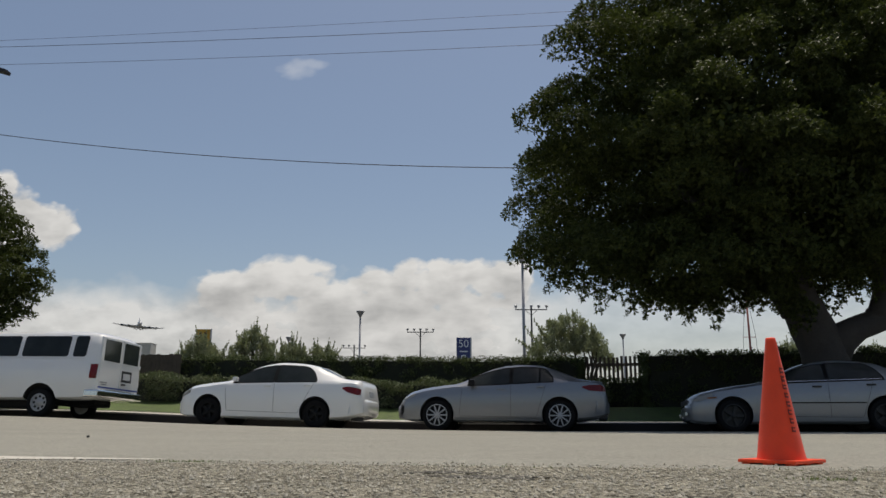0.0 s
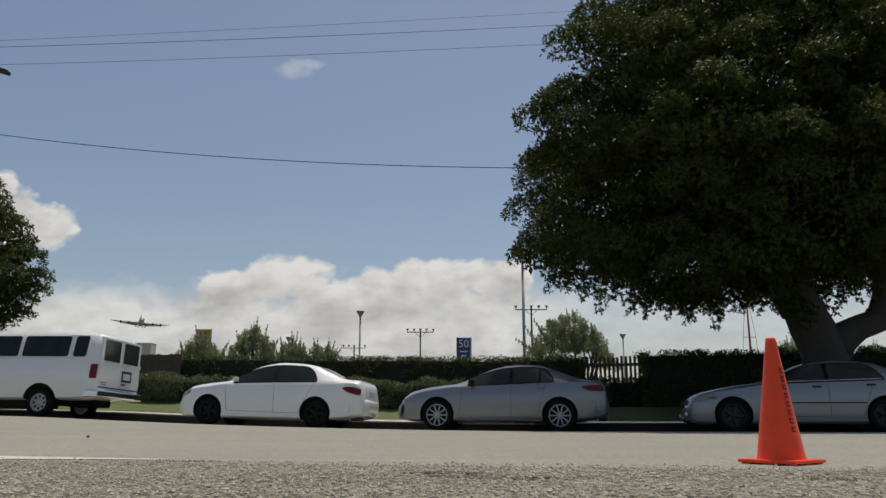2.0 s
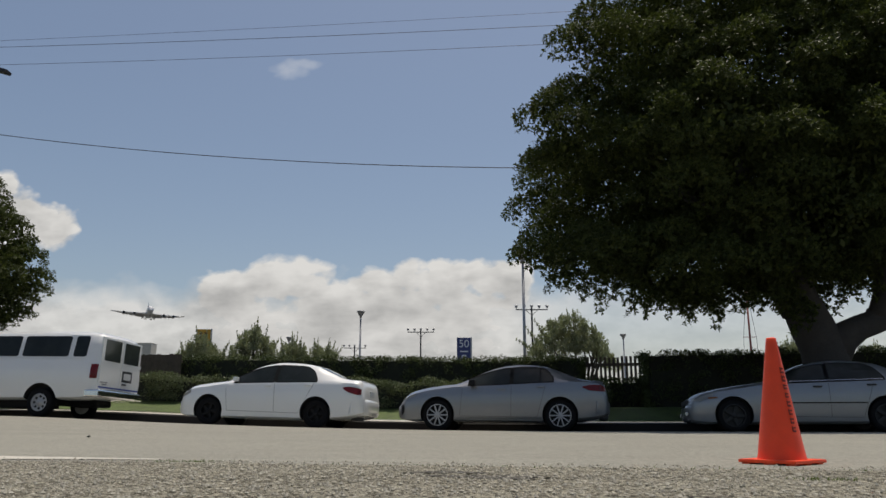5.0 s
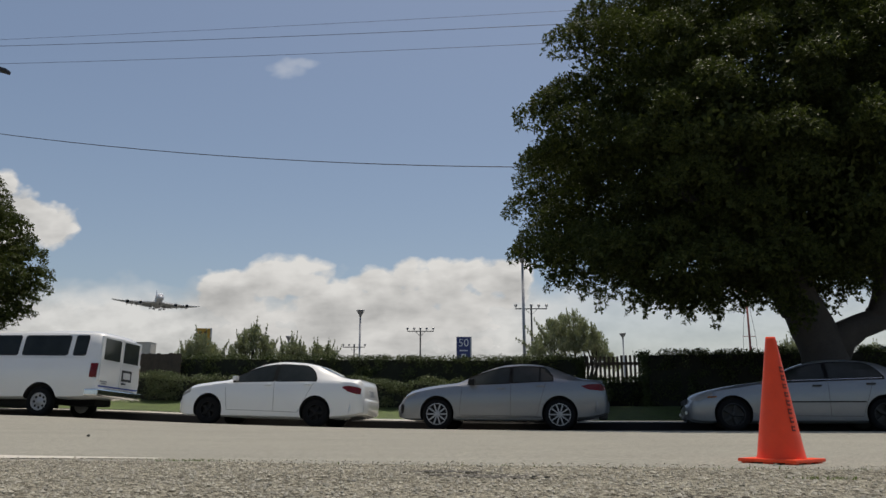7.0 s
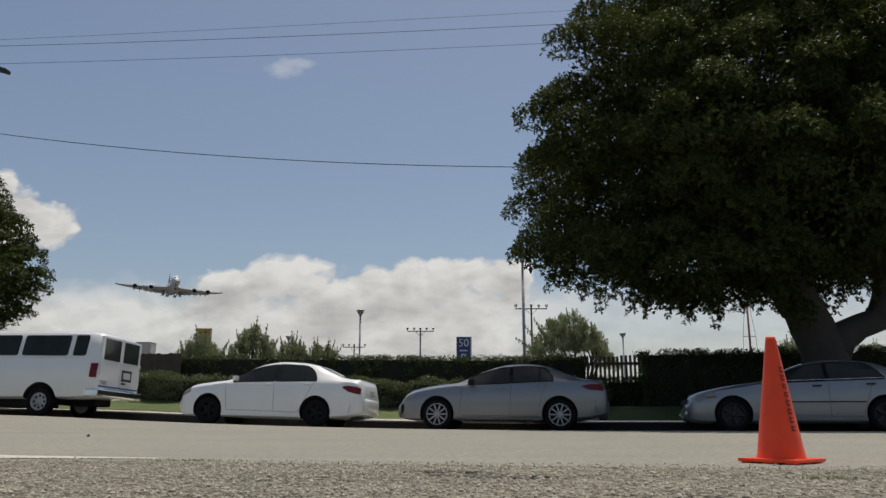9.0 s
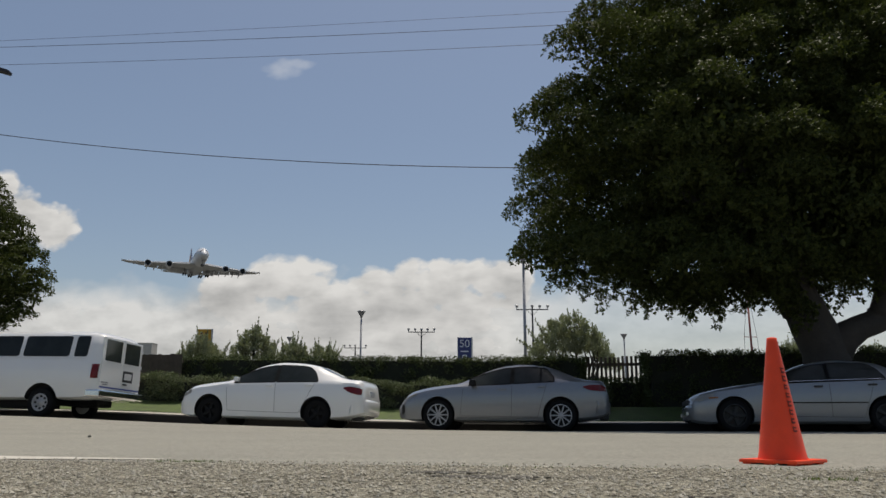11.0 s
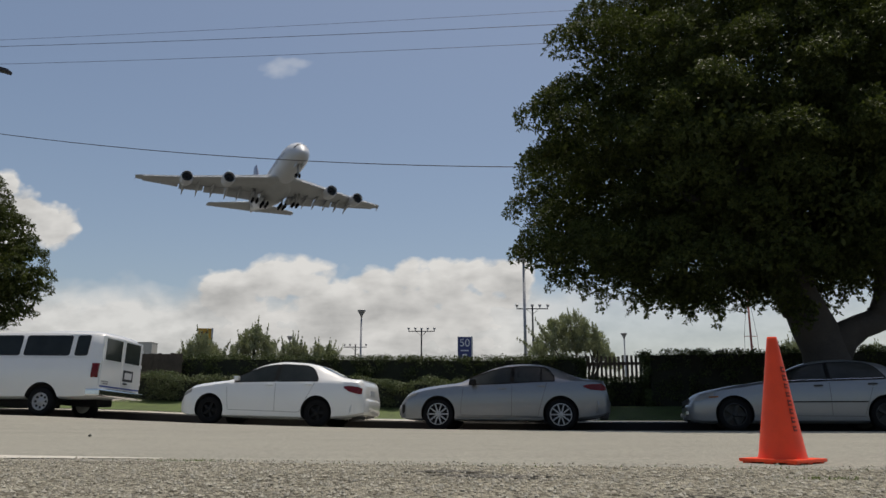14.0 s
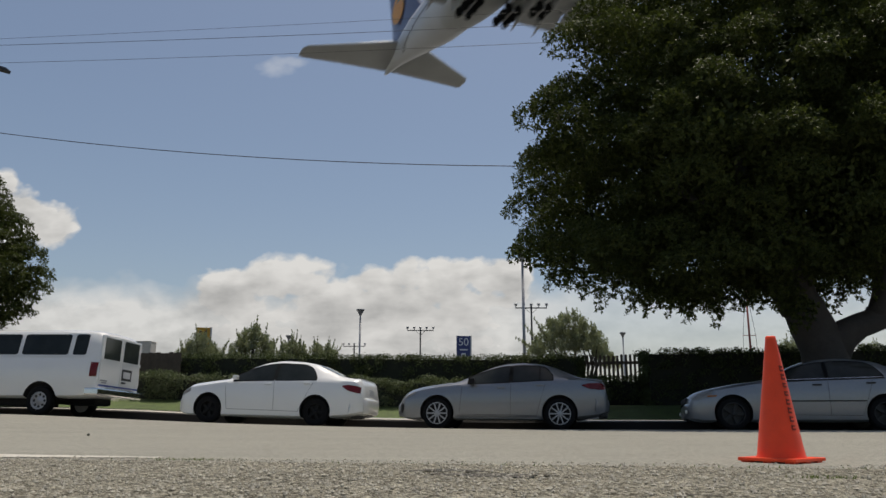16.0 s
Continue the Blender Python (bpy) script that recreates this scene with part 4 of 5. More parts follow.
def shaded_saloon(m):
    top = empty("sedan_car", m, "pale silver four-door saloon parked in tree shade", "car", "parked cars")
    h = Hull([(-2.36, 0.60), (-2.32, 0.69), (-2.2, 0.77), (-1.9, 0.85), (-1.45, 0.93), (-0.95, 1.0), (-0.6, 1.14), (-0.1, 1.36), (0.2, 1.43), (0.6, 1.465), (1.0, 1.44), (1.3, 1.39), (1.65, 1.23), (1.95, 1.12), (2.15, 1.09), (2.28, 1.05), (2.33, 0.96), (2.37, 0.75)],
             [(-2.36, 0.52), (-2.2, 0.69), (-1.9, 0.78), (-1.4, 0.86), (-0.9, 0.93), (0, 0.97), (1.0, 1.0), (1.8, 1.02), (2.2, 0.98), (2.37, 0.66)],
             [(-2.36, 0.27), (-2.2, 0.2), (-1.9, 0.17), (1.1, 0.17), (1.9, 0.22), (2.2, 0.28), (2.37, 0.36)],
             [(-2.36, 0.5), (-2.3, 0.64), (-2.12, 0.77), (-1.8, 0.85), (-1.4, 0.875), (1.4, 0.876), (1.9, 0.85), (2.2, 0.79), (2.32, 0.72), (2.37, 0.64)],
             [(-2.36, 0.35), (-2.0, 0.58), (-1.0, 0.70), (-0.5, 0.66), (0.2, 0.60), (0.9, 0.575), (1.4, 0.59), (1.9, 0.66), (2.3, 0.64), (2.37, 0.5)])
    axles, r = (-1.50, 1.35), 0.325
    car_body(top, h, M_GREYCAR, axles, r)
    for x in axles:
        for s in (-1, 1):
            wheel(top, x, s * 0.74, r, 0.21, mat("dark alloy", (0.03, 0.03, 0.03), 0.5, 0.5) if s < 0 and x < 0 else bpy.data.materials["dark alloy"], "five", -s, 0.70)
    part("windscreen", lid_panel(h, -0.92, 0.10, 0.93, 0.90, 0.006), M_GLASS, top)
    part("rear_window", lid_panel(h, 1.32, 1.92, 0.88, 0.93, 0.006), M_GLASS, top)
    side_windows(top, h, [(-0.66, 0.30, 0, 0), (0.37, 1.36, 0, 0.3)])
    for s in (-1, 1):
        part("headlight", side_panel(h, [(-2.29, 0.62, 0.68), (-2.15, 0.61, 0.75), (-1.88, 0.70, 0.80)], s, 0.006), M_LENS, top)
        part("side_marker", side_panel(h, [(-1.98, 0.66, 0.69), (-1.80, 0.67, 0.70)], s, 0.007), M_AMBER, top)
        part("tail_light", side_panel(h, [(1.9, 0.86, 0.90), (2.05, 0.80, 0.95), (2.3, 0.80, 0.92)], s, 0.008), M_TAIL, top)
        part("window_trim", side_panel(h, [(-0.70, 0.985, 1.0), (1.36, 1.035, 1.05)], s, 0.01), M_CHROME, top, "chrome trim")
        part("side_moulding", side_panel(h, [(-0.7, 0.56, 0.585), (1.0, 0.56, 0.585)], s, 0.008), M_TRIM, top)
        seam(top, h, -0.85, 0.90, -0.9, 0.34, s)
        seam(top, h, 0.33, 0.96, 0.33, 0.30, s)
        seam(top, h, -0.9, 0.31, 0.92, 0.29, s)
        seam(top, h, 1.16, 0.98, 0.92, 0.30, s)
        part("pillar", side_panel(h, [(0.295, 1.0, 1.37), (0.375, 1.0, 1.37)], s, 0.008), M_STEELRIM, top, "black door pillar")
        handle(top, h, 0.12, 0.89, s, M_TRIM)
        handle(top, h, 1.12, 0.92, s, M_TRIM)
        mirror(top, h, -0.58, 1.0, s, M_GREYCAR)
    block("grille", top, M_TRIM, (-2.385, -2.32, -0.42, 0.42, 0.57, 0.66), 0.02)
    for s in (-1, 1):
        a, b = sorted((s * 0.42, s * 0.62))
        block("fog_lamp", top, M_LENS, (-2.425, -2.37, a, b, 0.33, 0.41), 0.02)
    bumper(top, M_GREYCAR, 2.12, 2.42, 0.80, 0.32, 0.64)
    bumper(top, M_GREYCAR, -2.41, -2.10, 0.76, 0.24, 0.56)
    return top


def van(m):
    top = empty("passenger_van", m, "white passenger van parked with dark side windows", "van", "parked cars")
    L = 2.85
    h = Hull([(-L, 0.85), (-L + 0.05, 0.98), (-L + 0.25, 1.12), (-L + 0.7, 1.22), (-L + 0.95, 1.33), (-L + 1.35, 1.72), (-L + 1.75, 2.02), (-L + 2.1, 2.09), (-L + 3, 2.115), (1.6, 2.115), (2.4, 2.10), (2.62, 2.075), (2.76, 2.03), (L - 0.02, 1.96)],
             [(-L, 0.7), (-L + 0.2, 0.98), (-L + 0.9, 1.15), (-L + 1.4, 1.30), (-L + 2, 1.34), (L - 0.4, 1.34), (L - 0.02, 1.32)],
             [(-L, 0.42), (-L + 0.3, 0.40), (2.2, 0.43), (L - 0.02, 0.48)],
             [(-L, 0.78), (-L + 0.1, 0.88), (-L + 0.5, 0.97), (-L + 1, 1.0), (2.4, 1.0), (2.64, 0.99), (2.77, 0.96), (L - 0.02, 0.92)],
             [(-L, 0.5), (-L + 0.6, 0.78), (-L + 1.3, 0.80), (-L + 2, 0.83), (2.3, 0.84), (2.7, 0.82), (L - 0.02, 0.78)])
    axles, r = (-1.95, 1.40), 0.345
    car_body(top, h, M_VAN, axles, r, 0.10)
    for x in axles:
        for s in (-1, 1):
            wheel(top, x, s * 0.85, r, 0.23, M_ALLOY, "holes", -s, 0.60)
    for s in (-1, 1):
        for x0, x1 in ((-1.0, -0.2), (-0.08, 0.62), (0.76, 1.98), (2.14, 2.46)):
            cols = [(x0, 1.50, 1.90), (x0 + 0.025, 1.465, 1.935), (x1 - 0.025, 1.465, 1.935), (x1, 1.50, 1.90)]
            w = part("side_window", side_panel(h, cols, s, 0.006, 24, 6), M_GLASS, top, "dark tinted glass")
            cols = [(x0 - 0.02, 1.48, 1.92), (x0 + 0.02, 1.445, 1.955), (x1 - 0.02, 1.445, 1.955), (x1 + 0.02, 1.48, 1.92)]
            part("window_seal", side_panel(h, cols, s, 0.002, 24, 6, 0.004), M_TRIM, w)
        part("tail_light", side_panel(h, [(2.67, 0.93, 1.27), (2.826, 0.93, 1.27)], s, 0.012), M_TAIL, top)
        seam(top, h, -0.15, 1.45, -0.15, 0.5, s, 0.012)
        seam(top, h, -1.15, 1.40, -1.15, 0.5, s, 0.012)
        part("side_crease", side_panel(h, [(-1.1, 1.405, 1.42), (2.45, 1.405, 1.42)], s, 0.006), M_VAN, top)
        mirror(top, h, -1.2, 1.45, s, M_TRIM, 1.5)
        handle(top, h, -0.35, 1.25, s, M_TRIM)
        part("headlight", side_panel(h, [(-2.83, 0.72, 0.80), (-2.73, 0.72, 0.92), (-2.63, 0.74, 0.9)], s, 0.006), M_LENS, top)
    part("windscreen", lid_panel(h, -L + 1.0, -L + 1.8, 0.95, 0.92, 0.006), M_GLASS, top)
    x = L - 0.02
    for s in (-1, 1):
        a, b = sorted((s * 0.03, s * 0.86))
        d = block("rear_door", top, M_VAN, (x - 0.03, x + 0.02, a, b, 0.66, 1.95), 0.018)
        a, b = sorted((s * 0.08, s * 0.75))
        block("rear_window", d, M_GLASS, (x + 0.012, x + 0.028, a, b, 1.38, 1.90), 0.005, "dark tinted glass")
        a, b = sorted((s * 0.84, s * 0.87))
        for z in (0.85, 1.3, 1.7):
            block("hinge", d, M_VAN, (x + 0.0, x + 0.04, a, b, z, z + 0.09), 0.006)
    block("number_plate", top, M_PLATE, (x + 0.022, x + 0.03, 0.14, 0.46, 0.98, 1.14), 0.002)
    block("plate_frame", top, M_TRIM, (x + 0.015, x + 0.026, 0.08, 0.52, 0.92, 1.20), 0.004)
    block("door_handle", top, M_TRIM, (x + 0.02, x + 0.06, 0.1, 0.24, 0.84, 0.88), 0.008)
    block("stripe", top, M_BLUEBAND, (x + 0.02, x + 0.025, -0.86, 0.86, 0.72, 0.755), 0)
    bm = bmesh.new()
    box(bm, x + 0.0, x + 0.11, -0.98, 0.98, 0.49, 0.67, 0.035)
    bumper = part("rear_bumper", bm, M_CHROME, top, "chrome step bumper")
    block("bumper_step", bumper, M_TRIM, (x + 0.03, x + 0.10, -0.6, 0.6, 0.668, 0.676), 0.003)
    for s in (-1, 1):
        a, b = sorted((s * 0.9, s * 0.99))
        block("bumper_end", bumper, M_CHROME, (x - 0.25, x + 0.06, a, b, 0.50, 0.66), 0.03)
    block("badge", top, M_GALV, (x + 0.02, x + 0.026, -0.80, -0.52, 0.84, 0.87), 0, "grey badge bar")
    block("badge", top, M_GALV, (x + 0.02, x + 0.026, -0.74, -0.54, 0.79, 0.82), 0, "grey badge bar")
    block("fuel_tank", top, M_WELL, (-0.6, 0.9, -0.5, 0.55, 0.24, 0.46), 0.05)
    block("rear_axle", top, M_WELL, (1.34, 1.46, -0.8, 0.8, 0.30, 0.42), 0.04)
    block("spare_tyre", top, M_TYRE, (1.8, 2.5, -0.35, 0.35, 0.28, 0.46), 0.08)
    return top


def park(build, u, v, turn=0.0):
    slope = math.atan((ground_height(u - 1.3, v) - ground_height(u + 1.3, v)) / 2.6)
    near, far = (sum(ground_height(u + d, v + e) for d in (-1.3, 1.3)) / 2 for e in (-0.75, 0.75))
    roll = math.degrees(math.atan((far - near) / 1.5))
    build(street_pose(u, v, (near + far) / 2, turn, math.degrees(slope)) @ pose(0, 0, 0, roll))


park(van, -14.50, 17.45, 1.5)
park(white_saloon, -7.30, 17.38)
park(silver_saloon, -1.95, 17.42)
park(shaded_saloon, 4.32, 17.42)


# ---------------------------------------------------------------- the airliner
M_AIRWHITE = mat("airliner white paint", (0.62, 0.63, 0.65), 0.45, var=0.06, scale=0.3, fine=4, coat=0.15)
M_AIRGREY = mat("airliner grey paint", (0.46, 0.47, 0.47), 0.45, var=0.12, scale=0.25, fine=3)
M_AIRBELLY = mat("belly grey paint", (0.47, 0.48, 0.48), 0.5, var=0.12, scale=0.25, fine=3)
M_AIRFLAP = mat("flap grey paint", (0.46, 0.47, 0.48), 0.45, var=0.1, scale=0.4, fine=4)
M_LIP = mat("bare metal lip", (0.62, 0.62, 0.63), 0.3, 0.9, var=0.05)
M_FAN = mat("engine fan", (0.015, 0.015, 0.016), 0.5, 0.4, var=0.3, scale=1)
M_FINBLUE = mat("dark blue tail paint", (0.018, 0.03, 0.10), 0.35, var=0.08, scale=0.3, fine=4, coat=0.4)
M_FINGOLD = mat("golden yellow paint", (0.70, 0.30, 0.03), 0.4, var=0.08, scale=0.5)
M_STRUT = mat("landing gear steel", (0.30, 0.30, 0.31), 0.45, 0.4)
M_LETTER = mat("dark blue lettering", (0.05, 0.07, 0.18), 0.5)
NOSE = 35.0          # metres from the nose to the model's origin; x points forward, y to its left


def aerofoil(chord, thick):
    """Points of a wing section, from the leading edge round, as (aft, up)."""
    up = [(0.0, 0.0), (0.02, 0.28), (0.08, 0.45), (0.2, 0.56), (0.4, 0.55), (0.65, 0.36), (0.85, 0.16), (1.0, 0.02)]
    dn = [(1.0, -0.02), (0.85, -0.10), (0.65, -0.27), (0.4, -0.44), (0.2, -0.42), (0.08, -0.30), (0.02, -0.18)]
    return [(a * chord, z * thick * chord) for a, z in up + dn]


def surface(sections, s):
    """A wing or stabiliser from (y, leading edge, chord, z, thickness)."""
    bm = bmesh.new()
    return loft(bm, [[(NOSE - le - a, s * y, z + h) for a, h in aerofoil(c, t)] for y, le, c, z, t in sections])


def fuselage():
    keys = [(0, 0.08, -2.4, -2.6), (0.5, 0.85, -1.6, -3.2), (1.5, 1.65, -0.4, -3.7), (3, 2.35, 0.9, -4.1), (5, 2.95, 1.95, -4.4), (8, 3.4, 2.95, -4.6), (12, 3.57, 3.5, -4.65), (20, 3.57, 3.7, -4.65), (44, 3.57, 3.75, -4.6), (50, 3.42, 3.85, -4.0), (56, 2.95, 4.1, -2.5), (62, 2.2, 3.9, -0.9), (68, 1.25, 3.3, 0.55), (72, 0.6, 2.5, 1.2), (73.6, 0.25, 2.0, 1.45)]
    w, t, b = (pchip([(k[0], k[i]) for k in keys]) for i in (1, 2, 3))
    bm = bmesh.new()
    rings = []
    for i in range(76):
        x = 73.6 * (i / 75) ** 1.25
        mid, hh = (t(x) + b(x)) / 2, (t(x) - b(x)) / 2
        rings.append([(NOSE - x, w(x) * math.cos(a), mid + hh * math.sin(a)) for a in (2 * math.pi * k / 36 for k in range(36))])
    return loft(bm, rings), w, t, b


def airliner():
    top = empty("airliner", pose(-400, 1000, 130), "white four-engined double-deck jet airliner landing with wheels down", "aeroplane")
    bm, w, t, b = fuselage()
    body = part("fuselage", bm, M_AIRWHITE, top, smooth=True)
    # grey belly fairing
    bm = bmesh.new()
    rings = []
    for i in range(21):
        x = 19 + 29 * i / 20
        k = math.sin(math.pi * (0.04 + 0.92 * i / 20)) ** 0.45
        rings.append([(NOSE - x, 4.25 * k * math.cos(a), -2.8 + 2.95 * k * math.sin(a)) for a in (2 * math.pi * j / 28 for j in range(28))])
    part("belly_fairing", loft(bm, rings), M_AIRBELLY, top, smooth=True)
    # cockpit glazing and cabin windows
    for s in (-1, 1):
        for k in range(3):
            bm = bmesh.new()
            a0, a1 = radians(90 - s * (6 + 20 * k)), radians(90 - s * (23 + 20 * k))
            f = []
            for x, hgt in ((2.35, 0.0), (2.95, 0.0)):
                for a in (a0, a1):
                    mid, hh = (t(x) + b(x)) / 2, (t(x) - b(x)) / 2
                    f.append(bm.verts.new((NOSE - x + 0.03, 1.012 * w(x) * math.cos(a), mid + 1.012 * hh * math.sin(a))))
            bm.faces.new((f[0], f[1], f[3], f[2]))
            part("cockpit_window", bm, M_FAN, body)
        for z, x0, x1, n in ((2.15, 8.5, 58, 52), (-0.55, 7, 62, 58)):
            verts, faces = [], []
            for i in range(n):
                x = x0 + (x1 - x0) * i / n
                mid, hh = (t(x) + b(x)) / 2, (t(x) - b(x)) / 2
                for dx, dz in ((0, 0), (0.32, 0), (0.32, 0.45), (0, 0.45)):
                    k = math.sqrt(max(0.0, 1 - ((z + dz - mid) / hh) ** 2))
                    verts.append((NOSE - x - dx, s * (w(x) * k + 0.035), z + dz))
                faces.append(tuple(range(4 * i, 4 * i + 4)))
            tagged(raw("cabin_windows", verts, faces, M_FAN, body), kind="stuff")
        bm = bmesh.new()
        for i in range(9):
            x = 12.5 + i * 1.75
            mid = (t(x) + b(x)) / 2
            q = []
            for dx, z in ((0, 0.35), (1.15, 0.35), (1.15, 1.55 + 0.4 * (i % 3 == 0)), (0, 1.55 + 0.4 * (i % 3 == 0))):
                k = math.sqrt(max(0.0, 1 - ((z - mid) / 4.2) ** 2))
                q.append(bm.verts.new((NOSE - x - dx, s * (3.57 * k + 0.04), z)))
            bm.faces.new(q)
        part("title_bars", bm, M_LETTER, body, "dark blue lettering bars")
    # wings
    wing = [(0, 17.6, 19.0, -3.5, 0.13), (3.6, 20.2, 17.6, -3.3, 0.13), (9, 24.0, 14.6, -2.7, 0.12), (15.5, 28.8, 11.4, -2.0, 0.11), (26.4, 37.4, 8.0, -0.65, 0.10), (34, 43.8, 5.7, 0.6, 0.10), (38.6, 48.0, 4.2, 1.6, 0.09), (39.7, 49.6, 3.0, 1.9, 0.08)]

    def wing_at(y):
        return [float(np.interp(y, [q[0] for q in wing], [q[k] for q in wing])) for k in range(1, 5)]

    for s in (-1, 1):
        w1 = part("wing", surface(wing, s), M_AIRGREY, top, smooth=True)
        w1.data.set_sharp_from_angle(angle=radians(40))
        for y0, y1, ch in ((4.4, 13.6, 3.3), (14.3, 20.2, 2.7), (20.5, 27.2, 2.2)):
            bm = bmesh.new()
            rings = []
            for y in (y0, y1):
                le, c, z, _ = wing_at(y)
                te = le + c
                d = radians(32)
                rings.append([(NOSE - (te - 0.75 + a * math.cos(d) + h * math.sin(d)), s * y, z - 0.10 - a * math.sin(d) + h * math.cos(d)) for a, h in aerofoil(ch, 0.12)])
            part("flap", loft(bm, rings), M_AIRFLAP, w1, smooth=True).data.set_sharp_from_angle(angle=radians(40))
        for y0, y1 in ((27.5, 32.4), (32.5, 37.8)):
            bm = bmesh.new()
            rings = []
            for y in (y0, y1):
                le, c, z, _ = wing_at(y)
                d = radians(12)
                rings.append([(NOSE - (le + c - 0.9 + a * math.cos(d) + h * math.sin(d)), s * y, z - 0.03 - a * math.sin(d) + h * math.cos(d)) for a, h in aerofoil(1.2 + 0.16 * c * (37.8 - y) / 10, 0.10)])
            part("aileron", loft(bm, rings), M_AIRFLAP, w1, smooth=True).data.set_sharp_from_angle(angle=radians(40))
        bm = bmesh.new()
        rings = []
        for y in (5.0, 13.9, 27.5, 37.5):
            le, c, z, _ = wing_at(y)
            d = radians(-24)
            rings.append([(NOSE - (le - 0.55 + a * math.cos(d) - h * math.sin(d)), s * y, z - 0.45 - a * math.sin(d) + h * math.cos(d)) for a, h in aerofoil(0.10 * c + 0.45, 0.20)])
        part("slat", loft(bm, rings), M_AIRWHITE, w1, "white leading edge slat", smooth=True).data.set_sharp_from_angle(angle=radians(40))
        for y in (6.5, 10.4, 14.0, 18.0, 22.2, 26.2):
            le, c, z, _ = wing_at(y)
            te = le + c
            bm = bmesh.new()
            rings = []
            for a, rr, dz in ((-5.2, 0.06, -0.45), (-4.2, 0.42, -0.75), (-2.5, 0.58, -0.95), (-0.5, 0.55, -1.15), (1.2, 0.38, -1.75), (2.6, 0.17, -2.35), (3.3, 0.04, -2.65)):
                rings.append([(NOSE - te - a, s * y + rr * 0.75 * math.cos(q), z + dz + rr * math.sin(q)) for q in (2 * math.pi * j / 12 for j in range(12))])
            part("flap_fairing", loft(bm, rings), M_AIRFLAP, w1, smooth=True)
        # wing-tip fence
        bm = bmesh.new()
        loft(bm, [[(NOSE - 49.3 - a, s * (39.72 + h), 1.9) for a, h in aerofoil(3.2, 0.05)], [(NOSE - 51.4 - a, s * (39.78 + h), 3.0) for a, h in aerofoil(1.0, 0.05)]])
        loft(bm, [[(NOSE - 49.3 - a, s * (39.72 + h), 1.9) for a, h in aerofoil(3.2, 0.05)], [(NOSE - 51.4 - a, s * (39.78 + h), 0.8) for a, h in aerofoil(1.0, 0.05)]])
        part("wing_fence", bm, M_AIRWHITE, w1)
        # engines
        for y, inlet, zc, R in ((15.4, 24.6, -3.65, 1.72), (26.3, 32.3, -2.3, 1.72)):
            turn = Matrix.Translation((NOSE - inlet, s * y, zc)) @ Matrix.Rotation(radians(90), 4, "Y")
            bm = bmesh.new()
            lathe(bm, [(1.42, -1.5), (1.46, -0.7), (1.50, -0.25), (1.60, 0.0), (1.72, -0.25), (1.84, -1.1), (1.86, -2.4), (1.72, -4.0), (1.42, -5.4), (1.36, -5.4), (1.40, -4.8)], 40, turn, False)
            eng = part("engine", bm, M_AIRWHITE, top, smooth=True)
            bm = bmesh.new()
            lathe(bm, [(1.455, -0.6), (1.50, -0.22), (1.60, 0.02), (1.70, -0.2), (1.68, -0.2), (1.60, -0.03), (1.52, -0.24)], 40, turn, False)
            part("inlet_lip", bm, M_LIP, eng, smooth=True)
            bm = bmesh.new()
            lathe(bm, [(1.44, -1.3), (1.44, -1.05), (0.45, -0.95), (0.3, -0.5), (0.05, -0.3)], 32, turn)
            part("fan", bm, M_FAN, eng)
            bm = bmesh.new()
            lathe(bm, [(1.1, -4.8), (0.95, -6.2), (0.75, -6.9), (0.35, -7.2), (0.05, -7.7)], 28, turn)
            part("exhaust_cone", bm, M_STRUT, eng, smooth=True)
            bm = bmesh.new()
            le, c, z, _ = wing_at(y)
            pts = [(inlet + 1.6, zc + 1.6), (inlet + 4.5, zc + 2.1), (le + 0.8, z + 0.15), (le + 3.5, z - 0.3), (le + 4.5, z - 0.7), (inlet + 6.6, zc + 0.6), (inlet + 5.0, zc + 0.8), (inlet + 1.7, zc + 1.2)]
            loft(bm, [[(NOSE - a, s * y + d, h) for a, h in pts] for d in (-0.28, 0.28)])
            part("pylon", bm, M_AIRWHITE, eng)
        part("tailplane", surface([(0.6, 61.5, 11.2, 1.7, 0.10), (8, 66.6, 7.4, 2.25, 0.09), (14.6, 71.2, 4.2, 2.75, 0.09), (15.2, 72.4, 2.8, 2.8, 0.08)], s), M_AIRBELLY, top, "pale grey tailplane", smooth=True)
    # fin
    bm = bmesh.new()
    fin = [(3.4, 54.0, 15.5, 0.10), (6.0, 57.0, 12.8, 0.09), (16.6, 66.0, 6.0, 0.08), (17.4, 67.3, 4.6, 0.07)]
    loft(bm, [[(NOSE - le - a, h, z) for a, h in aerofoil(c, tk)] for z, le, c, tk in fin])
    f = part("fin", bm, M_FINBLUE, top, "dark blue fin", smooth=True)
    for s in (-1, 1):
        bm = bmesh.new()
        lathe(bm, [(2.55, 0.0), (2.55, 0.06)], 32, Matrix.Translation((NOSE - 66.4, s * 0.52, 10.3)) @ Matrix.Rotation(radians(-90 * s), 4, "X"))
        part("fin_disc", bm, M_FINGOLD, f, "golden yellow disc")
    # landing gear

    def bogie(aft, y, rows, span, ztop, zaxle, r, name):
        leg = bmesh.new()
        tube(leg, [(NOSE - aft, y, ztop), (NOSE - aft, y, zaxle)], [0.32, 0.24], 12)
        g = part(name, leg, M_STRUT, top, smooth=True)
        bm = bmesh.new()
        tube(bm, [(NOSE - aft + 1.6, y, ztop), (NOSE - aft, y, (ztop + zaxle) / 2)], 0.14, 8)
        part("drag_brace", bm, M_STRUT, g)
